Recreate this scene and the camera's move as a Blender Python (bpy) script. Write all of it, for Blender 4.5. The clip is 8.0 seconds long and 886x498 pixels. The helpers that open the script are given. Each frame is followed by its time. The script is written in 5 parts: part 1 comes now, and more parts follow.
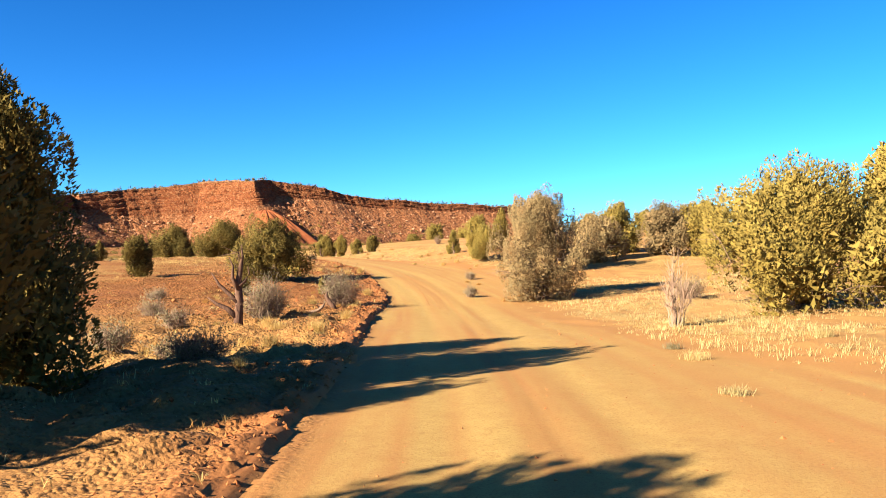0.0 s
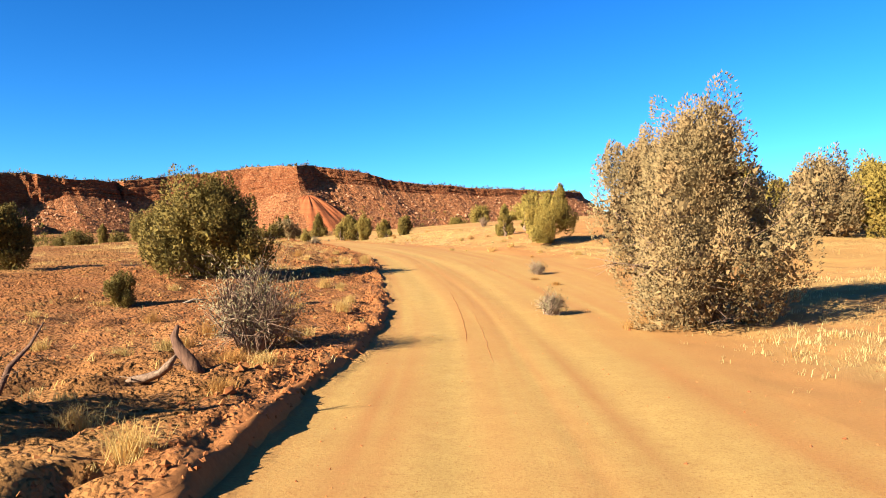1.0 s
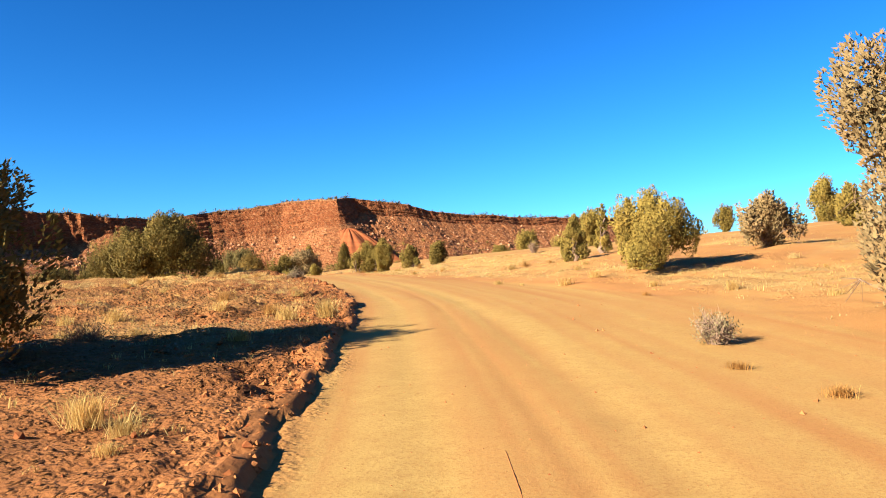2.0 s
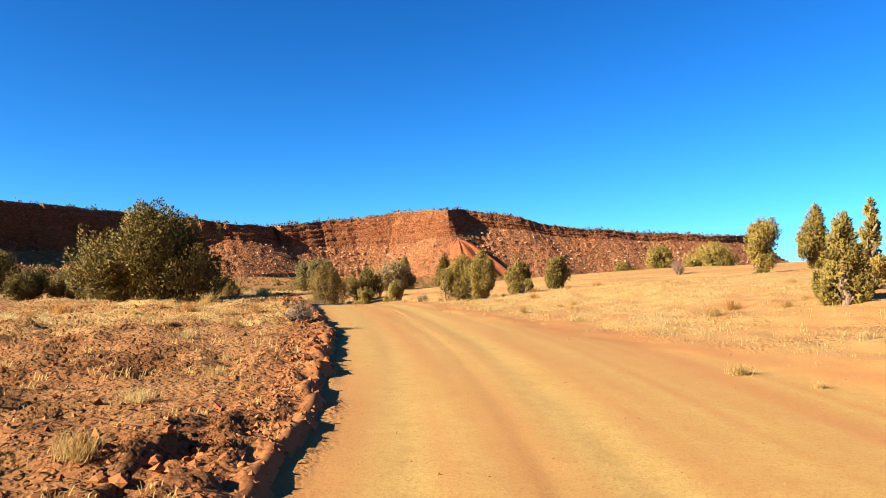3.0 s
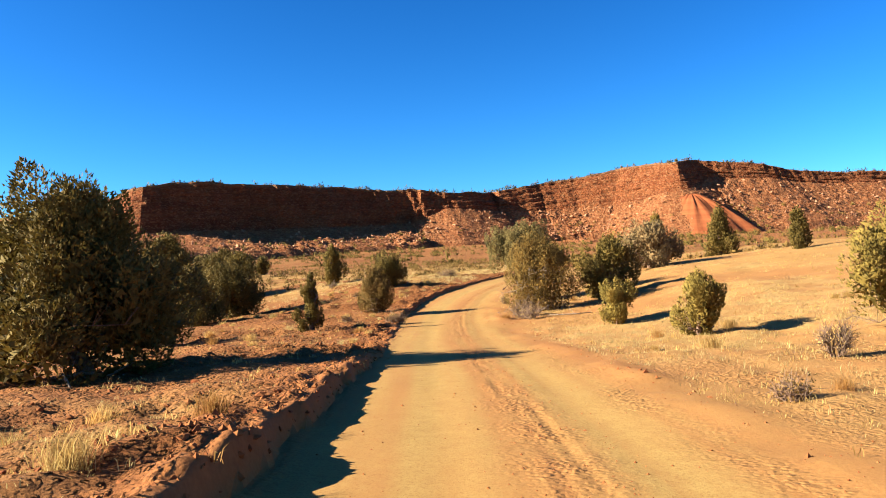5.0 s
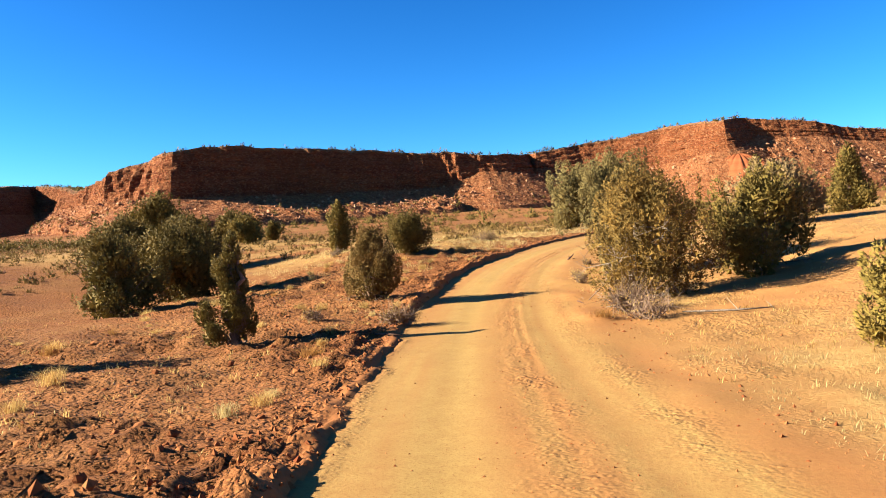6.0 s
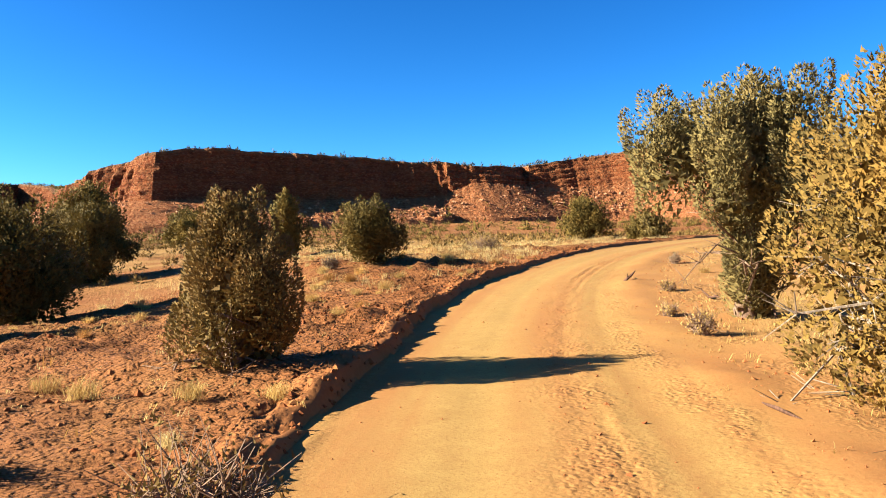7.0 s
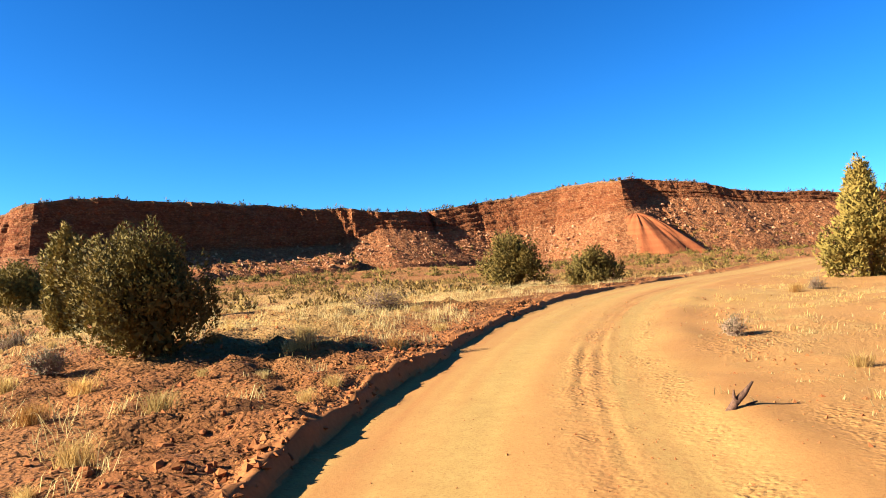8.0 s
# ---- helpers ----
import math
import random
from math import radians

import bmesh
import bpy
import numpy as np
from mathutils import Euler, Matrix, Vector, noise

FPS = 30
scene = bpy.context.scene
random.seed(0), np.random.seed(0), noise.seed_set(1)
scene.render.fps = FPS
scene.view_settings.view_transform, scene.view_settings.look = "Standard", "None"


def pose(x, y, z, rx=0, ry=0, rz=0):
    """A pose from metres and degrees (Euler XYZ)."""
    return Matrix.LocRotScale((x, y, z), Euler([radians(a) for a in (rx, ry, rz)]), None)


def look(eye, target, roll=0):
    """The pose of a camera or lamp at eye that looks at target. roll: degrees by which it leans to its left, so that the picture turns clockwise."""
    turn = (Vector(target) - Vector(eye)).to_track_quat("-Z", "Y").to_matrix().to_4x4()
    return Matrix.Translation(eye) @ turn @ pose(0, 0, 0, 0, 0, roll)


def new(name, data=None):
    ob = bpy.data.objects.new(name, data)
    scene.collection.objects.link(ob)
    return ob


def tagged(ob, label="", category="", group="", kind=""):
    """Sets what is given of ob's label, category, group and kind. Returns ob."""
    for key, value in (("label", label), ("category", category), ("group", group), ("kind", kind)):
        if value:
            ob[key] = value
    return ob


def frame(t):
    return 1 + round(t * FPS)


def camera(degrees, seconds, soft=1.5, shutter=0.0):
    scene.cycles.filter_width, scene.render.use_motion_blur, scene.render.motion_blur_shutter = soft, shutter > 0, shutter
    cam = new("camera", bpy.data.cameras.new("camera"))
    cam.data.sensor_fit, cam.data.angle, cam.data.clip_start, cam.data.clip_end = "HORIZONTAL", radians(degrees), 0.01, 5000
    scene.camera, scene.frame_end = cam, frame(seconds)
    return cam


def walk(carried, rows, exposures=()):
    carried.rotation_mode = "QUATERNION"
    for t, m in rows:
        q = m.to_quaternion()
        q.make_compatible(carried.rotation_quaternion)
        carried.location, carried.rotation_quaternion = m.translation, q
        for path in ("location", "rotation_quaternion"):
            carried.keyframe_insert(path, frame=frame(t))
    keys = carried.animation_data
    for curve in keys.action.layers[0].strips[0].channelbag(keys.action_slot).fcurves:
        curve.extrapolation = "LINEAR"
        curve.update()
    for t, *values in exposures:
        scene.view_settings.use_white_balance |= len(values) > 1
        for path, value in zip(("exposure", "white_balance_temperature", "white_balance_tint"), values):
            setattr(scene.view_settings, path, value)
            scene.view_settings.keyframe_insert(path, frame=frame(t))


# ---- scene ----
EXPOSURE = 2.3
SKY_STRENGTH = 0.060
SUN_STRENGTH = 5.0
cam = camera(60.9, 8.0, soft=1.0)
PATH = [
    (0, pose(0.000, 0.000, 1.500, 90.63, 0.91, -0.00)),
    (0.5, pose(0.002, 7.619, 1.454, 90.00, 0.49, 1.73)),
    (1, pose(-0.157, 15.031, 1.331, 89.65, 0.97, 3.44)),
    (1.5, pose(-0.468, 21.988, 1.262, 89.84, 0.46, 4.74)),
    (2, pose(-0.932, 29.043, 1.325, 92.12, 2.14, 6.74)),
    (2.2, pose(-1.246, 31.771, 1.456, 92.89, 2.46, 8.23)),
    (3.3, pose(-4.160, 46.936, 2.270, 92.98, -0.68, 17.23)),
    (3.5, pose(-5.007, 49.455, 2.401, 92.81, -0.91, 18.49)),
    (4, pose(-7.317, 55.407, 2.705, 92.90, -0.11, 22.63)),
    (4.5, pose(-10.032, 61.207, 2.938, 92.30, 1.51, 27.45)),
    (4.8, pose(-11.818, 64.596, 3.121, 91.55, 2.19, 30.59)),
    (5, pose(-13.037, 66.708, 3.141, 90.89, 2.54, 31.93)),
    (5.2, pose(-14.264, 68.768, 3.141, 90.32, 2.38, 32.91)),
    (6.3, pose(-21.951, 80.547, 2.642, 88.09, 2.93, 34.81)),
    (6.5, pose(-23.155, 82.347, 2.525, 88.14, 2.67, 34.83)),
    (7, pose(-26.233, 87.138, 2.403, 89.24, 1.12, 33.83)),
    (7.5, pose(-29.093, 91.938, 2.417, 91.43, 0.79, 30.81)),
    (8, pose(-31.658, 96.943, 2.601, 92.53, 2.93, 26.88)),
]
walk(cam, PATH, [(0.0, EXPOSURE + 0.02), (1.0, EXPOSURE - 0.03), (2.0, EXPOSURE - 0.08), (3.5, EXPOSURE - 0.12), (5.0, EXPOSURE - 0.06), (6.5, EXPOSURE - 0.03), (8.0, EXPOSURE + 0.02)])

# ---------------------------------------------------------------- sky and sun
SUN_EL = 24.5          # degrees above the horizon
SUN_AZ = 230.0         # clockwise from +y
SUN_TO = Vector((math.sin(radians(SUN_AZ)) * math.cos(radians(SUN_EL)),
                 math.cos(radians(SUN_AZ)) * math.cos(radians(SUN_EL)), math.sin(radians(SUN_EL))))
world = bpy.data.worlds.new("world")
scene.world = world
world.use_nodes = True
wn = world.node_tree
sky = wn.nodes.new("ShaderNodeTexSky")
sky.sky_type = "NISHITA"
sky.sun_disc = False
sky.sun_elevation, sky.sun_rotation = radians(SUN_EL), radians(SUN_AZ)
sky.altitude, sky.air_density, sky.dust_density, sky.ozone_density = 1800, 1.0, 1.6, 2.6
wn.nodes["Background"].inputs["Strength"].default_value = SKY_STRENGTH
deep = wn.nodes.new("ShaderNodeMix")
deep.data_type, deep.blend_type = "RGBA", "MULTIPLY"
deep.inputs[0].default_value, deep.inputs[7].default_value = 1.0, (0.31, 0.460, 0.57, 1.0)
wn.links.new(sky.outputs[0], deep.inputs[6])
clear = wn.nodes.new("ShaderNodeHueSaturation")
clear.inputs["Saturation"].default_value, clear.inputs["Hue"].default_value = 1.12, 0.497
wn.links.new(deep.outputs[2], clear.inputs["Color"])
steep = wn.nodes.new("ShaderNodeGamma")
steep.inputs["Gamma"].default_value = 1.35
wn.links.new(clear.outputs[0], steep.inputs["Color"])
wn.links.new(steep.outputs[0], wn.nodes["Background"].inputs["Color"])
sun = new("sun", bpy.data.lights.new("sun", "SUN"))
sun.data.energy, sun.data.angle, sun.data.color = SUN_STRENGTH, radians(0.55), (1.0, 0.95, 0.80)
sun.matrix_world = look(SUN_TO * 50, (0, 0, 0))

# ---------------------------------------------------------------- noise on arrays
def hash2(ix, iy, seed):
    h = (ix.astype(np.int64) * 374761393 + iy.astype(np.int64) * 668265263 + seed * 982451653) & 0xFFFFFFFF
    h = ((h ^ (h >> 13)) * 1274126177) & 0xFFFFFFFF
    return ((h ^ (h >> 16)) & 0xFFFF) / 65535.0


def vnoise(x, y, seed=0):
    ix, iy = np.floor(x), np.floor(y)
    fx, fy = x - ix, y - iy
    fx, fy = fx * fx * (3 - 2 * fx), fy * fy * (3 - 2 * fy)
    a, b = hash2(ix, iy, seed), hash2(ix + 1, iy, seed)
    c, d = hash2(ix, iy + 1, seed), hash2(ix + 1, iy + 1, seed)
    return (a + (b - a) * fx) * (1 - fy) + (c + (d - c) * fx) * fy - 0.5


def fbm(x, y, octaves=4, seed=0, gain=0.5):
    out, amp = 0, 1.0
    for k in range(octaves):
        out = out + amp * vnoise(x * 2 ** k + 17.3 * k, y * 2 ** k - 9.1 * k, seed + k)
        amp *= gain
    return out


def smooth(a, b, x):
    t = np.clip((x - a) / (b - a), 0, 1)
    return t * t * (3 - 2 * t)


# ---------------------------------------------------------------- materials
def material(name):
    m = bpy.data.materials.new(name)
    m.use_nodes = True
    return m, m.node_tree, m.node_tree.nodes["Principled BSDF"]


def node(nt, kind, **values):
    n = nt.nodes.new(kind)
    for k, v in values.items():
        n.inputs[k.replace("_", " ")].default_value = v
    return n


def ramp(nt, source, stops):
    r = nt.nodes.new("ShaderNodeValToRGB")
    while len(r.color_ramp.elements) < len(stops):
        r.color_ramp.elements.new(0.5)
    for e, (p, c) in zip(r.color_ramp.elements, stops):
        e.position, e.color = p, (*c, 1)
    nt.links.new(source, r.inputs[0])
    return r.outputs[0]


def mix(nt, fac, a, b, mode="MIX"):
    n = nt.nodes.new("ShaderNodeMix")
    n.data_type, n.blend_type = "RGBA", mode
    for value, socket in ((fac, n.inputs[0]), (a, n.inputs[6]), (b, n.inputs[7])):
        if hasattr(value, "is_output"):
            nt.links.new(value, socket)
        elif isinstance(value, tuple):
            socket.default_value = (*value, 1)
        else:
            socket.default_value = value
    return n.outputs[2]


def noise_tex(nt, scale, detail=5, rough=0.6, vector=None):
    n = node(nt, "ShaderNodeTexNoise", Scale=scale, Detail=detail, Roughness=rough)
    if vector is None:
        g = nt.nodes.new("ShaderNodeNewGeometry")
        vector = g.outputs["Position"]
    nt.links.new(vector, n.inputs["Vector"])
    return n.outputs["Fac"]


def bump(nt, bsdf, height, strength, distance, before=None):
    b = node(nt, "ShaderNodeBump", Strength=strength, Distance=distance)
    nt.links.new(height, b.inputs["Height"])
    if before is not None:
        nt.links.new(before, b.inputs["Normal"])
    nt.links.new(b.outputs[0], bsdf.inputs["Normal"])
    return b.outputs[0]


def ground_material():
    m, nt, bsdf = material("red_earth")
    attr = nt.nodes.new("ShaderNodeAttribute")
    attr.attribute_name = "cover"          # x: drifted sand, y: dry grass litter, z: loose red clods
    sep = nt.nodes.new("ShaderNodeSeparateXYZ")
    nt.links.new(attr.outputs["Vector"], sep.inputs[0])
    big, mid, fine = noise_tex(nt, 0.35, 4), noise_tex(nt, 2.2, 6, 0.65), noise_tex(nt, 22, 6, 0.7)
    grit, blot = noise_tex(nt, 90, 3, 0.7), noise_tex(nt, 6.5, 5, 0.7)
    g = nt.nodes.new("ShaderNodeNewGeometry")
    clod = node(nt, "ShaderNodeTexVoronoi", Scale=17.0)
    nt.links.new(g.outputs["Position"], clod.inputs["Vector"])
    lumps = ramp(nt, clod.outputs["Distance"], [(0.05, (1, 1, 1)), (0.55, (0, 0, 0))])
    warp = node(nt, "ShaderNodeTexNoise", Scale=5.0, Detail=4.0)
    nt.links.new(g.outputs["Position"], warp.inputs["Vector"])
    shift = nt.nodes.new("ShaderNodeVectorMath")
    shift.operation = "MULTIPLY_ADD"
    nt.links.new(warp.outputs["Color"], shift.inputs[0])
    shift.inputs[1].default_value = (0.22, 0.22, 0.22)
    nt.links.new(g.outputs["Position"], shift.inputs[2])
    chunk = node(nt, "ShaderNodeTexVoronoi", Scale=7.5)
    nt.links.new(shift.outputs[0], chunk.inputs["Vector"])
    chunks = ramp(nt, chunk.outputs["Distance"], [(0.08, (1, 1, 1)), (0.62, (0, 0, 0))])
    earth = mix(nt, blot, (0.165, 0.050, 0.015), (0.345, 0.138, 0.043))
    earth = mix(nt, ramp(nt, fine, [(0.40, (0, 0, 0)), (0.70, (0.7, 0.7, 0.7))]), earth, (0.190, 0.056, 0.016))
    sand = mix(nt, mid, (0.262, 0.150, 0.042), (0.352, 0.221, 0.067))
    sand = mix(nt, ramp(nt, blot, [(0.38, (0, 0, 0)), (0.72, (0.55, 0.55, 0.55))]), sand, (0.218, 0.110, 0.032))
    speck = noise_tex(nt, 38, 4, 0.75)
    sand = mix(nt, ramp(nt, speck, [(0.50, (0, 0, 0)), (0.66, (0.75, 0.75, 0.75))]), sand, (0.185, 0.076, 0.022))
    sand = mix(nt, ramp(nt, grit, [(0.52, (0, 0, 0)), (0.72, (0.5, 0.5, 0.5))]), sand, (0.372, 0.243, 0.079))
    litter = mix(nt, fine, (0.270, 0.145, 0.043), (0.440, 0.290, 0.105))
    litter = mix(nt, ramp(nt, blot, [(0.45, (0, 0, 0)), (0.70, (0.6, 0.6, 0.6))]), litter, (0.251, 0.120, 0.035))
    red = mix(nt, fine, (0.180, 0.054, 0.016), (0.400, 0.160, 0.050))
    # shade in the gaps between clods, put into the colour
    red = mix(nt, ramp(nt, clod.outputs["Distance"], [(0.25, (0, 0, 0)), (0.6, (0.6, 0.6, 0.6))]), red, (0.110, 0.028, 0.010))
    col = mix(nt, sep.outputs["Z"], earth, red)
    thinly = nt.nodes.new("ShaderNodeMath")
    thinly.operation = "MULTIPLY"
    thinly.inputs[1].default_value = 0.85
    nt.links.new(sep.outputs["Y"], thinly.inputs[0])
    col = mix(nt, thinly.outputs[0], col, litter)
    col = mix(nt, sep.outputs["X"], col, sand)
    col = mix(nt, ramp(nt, big, [(0.3, (0, 0, 0)), (0.7, (0.16, 0.16, 0.16))]), col, (0.300, 0.140, 0.044))
    nt.links.new(col, bsdf.inputs["Base Color"])
    bsdf.inputs["Roughness"].default_value = 0.95
    bsdf.inputs["Specular IOR Level"].default_value = 0.1
    loose = nt.nodes.new("ShaderNodeMath")
    loose.operation = "MULTIPLY"
    nt.links.new(lumps, loose.inputs[0])
    nt.links.new(sep.outputs["Z"], loose.inputs[1])
    first = bump(nt, bsdf, loose.outputs[0], 1.0, 0.09)
    rocky = nt.nodes.new("ShaderNodeMath")
    rocky.operation = "MULTIPLY"
    nt.links.new(chunks, rocky.inputs[0])
    nt.links.new(sep.outputs["Z"], rocky.inputs[1])
    first = bump(nt, bsdf, rocky.outputs[0], 1.0, 0.10, first)
    firm = nt.nodes.new("ShaderNodeMath")
    firm.operation = "MULTIPLY_ADD"
    firm.use_clamp = True
    loose_bits = nt.nodes.new("ShaderNodeMath")
    nt.links.new(sep.outputs["Y"], loose_bits.inputs[0])
    nt.links.new(sep.outputs["Z"], loose_bits.inputs[1])
    nt.links.new(loose_bits.outputs[0], firm.inputs[0])
    firm.inputs[1].default_value, firm.inputs[2].default_value = 0.95, 0.05
    uneven = nt.nodes.new("ShaderNodeMath")
    uneven.operation = "MULTIPLY"
    nt.links.new(fine, uneven.inputs[0])
    nt.links.new(firm.outputs[0], uneven.inputs[1])
    second = bump(nt, bsdf, uneven.outputs[0], 0.7, 0.07, first)
    third = bump(nt, bsdf, speck, 0.25, 0.012, second)
    bump(nt, bsdf, grit, 0.16, 0.006, third)
    return m


def rock_material():
    m, nt, bsdf = material("layered_red_sandstone")
    g = nt.nodes.new("ShaderNodeNewGeometry")
    mapping = node(nt, "ShaderNodeMapping", Scale=(0.005, 0.006, 0.110))
    nt.links.new(g.outputs["Position"], mapping.inputs[0])
    layers = noise_tex(nt, 1.0, 7, 0.7, mapping.outputs[0])
    thin = node(nt, "ShaderNodeMapping", Scale=(0.03, 0.03, 1.1))
    nt.links.new(g.outputs["Position"], thin.inputs[0])
    fine_layers = noise_tex(nt, 1.0, 5, 0.7, thin.outputs[0])
    mottled = noise_tex(nt, 0.12, 8, 0.72)
    grain = noise_tex(nt, 0.6, 6, 0.75)
    col = ramp(nt, layers, [(0.28, (0.120, 0.030, 0.010)), (0.42, (0.205, 0.052, 0.018)), (0.52, (0.262, 0.082, 0.027)),
                            (0.60, (0.175, 0.043, 0.015)), (0.75, (0.290, 0.105, 0.038))])
    col = mix(nt, ramp(nt, fine_layers, [(0.50, (0, 0, 0)), (0.58, (0.75, 0.75, 0.75)), (0.66, (0.1, 0.1, 0.1))]), col, (0.120, 0.028, 0.010))
    col = mix(nt, ramp(nt, mottled, [(0.45, (0, 0, 0)), (0.65, (0.55, 0.55, 0.55))]), col, (0.290, 0.100, 0.034))
    attr = nt.nodes.new("ShaderNodeAttribute")
    attr.attribute_name = "cover"          # x: scree, y: pale caprock
    sep = nt.nodes.new("ShaderNodeSeparateXYZ")
    nt.links.new(attr.outputs["Vector"], sep.inputs[0])
    scree = mix(nt, ramp(nt, grain, [(0.42, (0, 0, 0)), (0.62, (1, 1, 1))]), (0.262, 0.080, 0.027), (0.395, 0.172, 0.070))
    col = mix(nt, sep.outputs["X"], col, scree)
    col = mix(nt, sep.outputs["Y"], col, mix(nt, grain, (0.202, 0.096, 0.044), (0.288, 0.183, 0.095)))
    squat = node(nt, "ShaderNodeMapping", Scale=(0.30, 0.30, 0.55))
    nt.links.new(g.outputs["Position"], squat.inputs[0])
    blocks = node(nt, "ShaderNodeTexVoronoi", Scale=1.0)
    nt.links.new(squat.outputs[0], blocks.inputs["Vector"])
    pieces = node(nt, "ShaderNodeTexVoronoi", Scale=3.1)
    nt.links.new(squat.outputs[0], pieces.inputs["Vector"])
    tone = nt.nodes.new("ShaderNodeSeparateXYZ")
    nt.links.new(blocks.outputs["Color"], tone.inputs[0])
    tint = nt.nodes.new("ShaderNodeSeparateXYZ")
    nt.links.new(pieces.outputs["Color"], tint.inputs[0])
    col = mix(nt, ramp(nt, tone.outputs["X"], [(0.5, (0, 0, 0)), (1.0, (0.5, 0.5, 0.5))]), col, (0.150, 0.040, 0.014))
    col = mix(nt, ramp(nt, tint.outputs["X"], [(0.6, (0, 0, 0)), (1.0, (0.6, 0.6, 0.6))]), col, (0.400, 0.185, 0.080))
    nt.links.new(col, bsdf.inputs["Base Color"])
    bsdf.inputs["Roughness"].default_value = 0.95
    bsdf.inputs["Specular IOR Level"].default_value = 0.1
    first = bump(nt, bsdf, fine_layers, 1.0, 1.6)
    upright = node(nt, "ShaderNodeMapping", Scale=(0.30, 0.30, 0.05))
    nt.links.new(g.outputs["Position"], upright.inputs[0])
    cracks = noise_tex(nt, 1.0, 6, 0.7, upright.outputs[0])
    second = bump(nt, bsdf, cracks, 0.8, 2.5, first)
    third = bump(nt, bsdf, ramp(nt, blocks.outputs["Distance"], [(0.1, (1, 1, 1)), (0.7, (0, 0, 0))]), 1.0, 1.6, second)
    fourth = bump(nt, bsdf, ramp(nt, pieces.outputs["Distance"], [(0.1, (1, 1, 1)), (0.7, (0, 0, 0))]), 1.0, 0.8, third)
    bump(nt, bsdf, grain, 0.9, 1.6, fourth)
    return m


def leaf_material(name, dark, light, tip, rough=0.8, thin=0.0):
    m, nt, bsdf = material(name)
    g = nt.nodes.new("ShaderNodeNewGeometry")
    patch = noise_tex(nt, 1.6, 3)
    col = mix(nt, g.outputs["Random Per Island"], dark, light)
    col = mix(nt, ramp(nt, patch, [(0.42, (0, 0, 0)), (0.66, (0.8, 0.8, 0.8))]), col, tip)
    facing = nt.nodes.new("ShaderNodeAttribute")
    facing.attribute_name = "facing"
    turned = nt.nodes.new("ShaderNodeVectorTransform")
    turned.vector_type, turned.convert_from, turned.convert_to = "VECTOR", "OBJECT", "WORLD"
    nt.links.new(facing.outputs["Vector"], turned.inputs[0])
    lie = nt.nodes.new("ShaderNodeVectorMath")
    lie.operation = "MULTIPLY_ADD"
    lie.inputs[1].default_value = (0.9, 0.9, 0.9)
    nt.links.new(turned.outputs[0], lie.inputs[0])
    nt.links.new(g.outputs["Normal"], lie.inputs[2])
    unit = nt.nodes.new("ShaderNodeVectorMath")
    unit.operation = "NORMALIZE"
    nt.links.new(lie.outputs[0], unit.inputs[0])
    nt.links.new(unit.outputs[0], bsdf.inputs["Normal"])
    o = nt.nodes.new("ShaderNodeObjectInfo")
    shade = nt.nodes.new("ShaderNodeHueSaturation")
    rng = node(nt, "ShaderNodeMapRange")
    rng.inputs["To Min"].default_value, rng.inputs["To Max"].default_value = 0.82, 1.18
    nt.links.new(o.outputs["Random"], rng.inputs["Value"])
    nt.links.new(rng.outputs[0], shade.inputs["Value"])
    nt.links.new(col, shade.inputs["Color"])
    nt.links.new(shade.outputs[0], bsdf.inputs["Base Color"])
    bsdf.inputs["Roughness"].default_value = rough
    bsdf.inputs["Specular IOR Level"].default_value = 0.12
    if thin:
        glow = nt.nodes.new("ShaderNodeBsdfTranslucent")
        nt.links.new(shade.outputs[0], glow.inputs["Color"])
        both = nt.nodes.new("ShaderNodeMixShader")
        both.inputs[0].default_value = thin
        nt.links.new(bsdf.outputs[0], both.inputs[1])
        nt.links.new(glow.outputs[0], both.inputs[2])
        nt.links.new(both.outputs[0], nt.nodes["Material Output"].inputs["Surface"])
    return m


def bark_material(name, dark, light):
    m, nt, bsdf = material(name)
    mapping = node(nt, "ShaderNodeMapping", Scale=(30, 30, 5))
    tc = nt.nodes.new("ShaderNodeTexCoord")
    nt.links.new(tc.outputs["Object"], mapping.inputs[0])
    n = noise_tex(nt, 1.0, 5, 0.7, mapping.outputs[0])
    nt.links.new(mix(nt, ramp(nt, n, [(0.35, (0, 0, 0)), (0.65, (1, 1, 1))]), dark, light), bsdf.inputs["Base Color"])
    bsdf.inputs["Roughness"].default_value = 0.9
    bsdf.inputs["Specular IOR Level"].default_value = 0.15
    bump(nt, bsdf, n, 0.6, 0.02)
    return m


def stone_material():
    m, nt, bsdf = material("red_stone")
    g = nt.nodes.new("ShaderNodeNewGeometry")
    col = mix(nt, g.outputs["Random Per Island"], (0.137, 0.033, 0.010), (0.264, 0.096, 0.030))
    n = noise_tex(nt, 14, 4)
    col = mix(nt, ramp(nt, n, [(0.4, (0, 0, 0)), (0.7, (0.5, 0.5, 0.5))]), col, (0.283, 0.116, 0.039))
    nt.links.new(col, bsdf.inputs["Base Color"])
    bsdf.inputs["Roughness"].default_value = 0.95
    bsdf.inputs["Specular IOR Level"].default_value = 0.1
    bump(nt, bsdf, n, 0.4, 0.03)
    return m


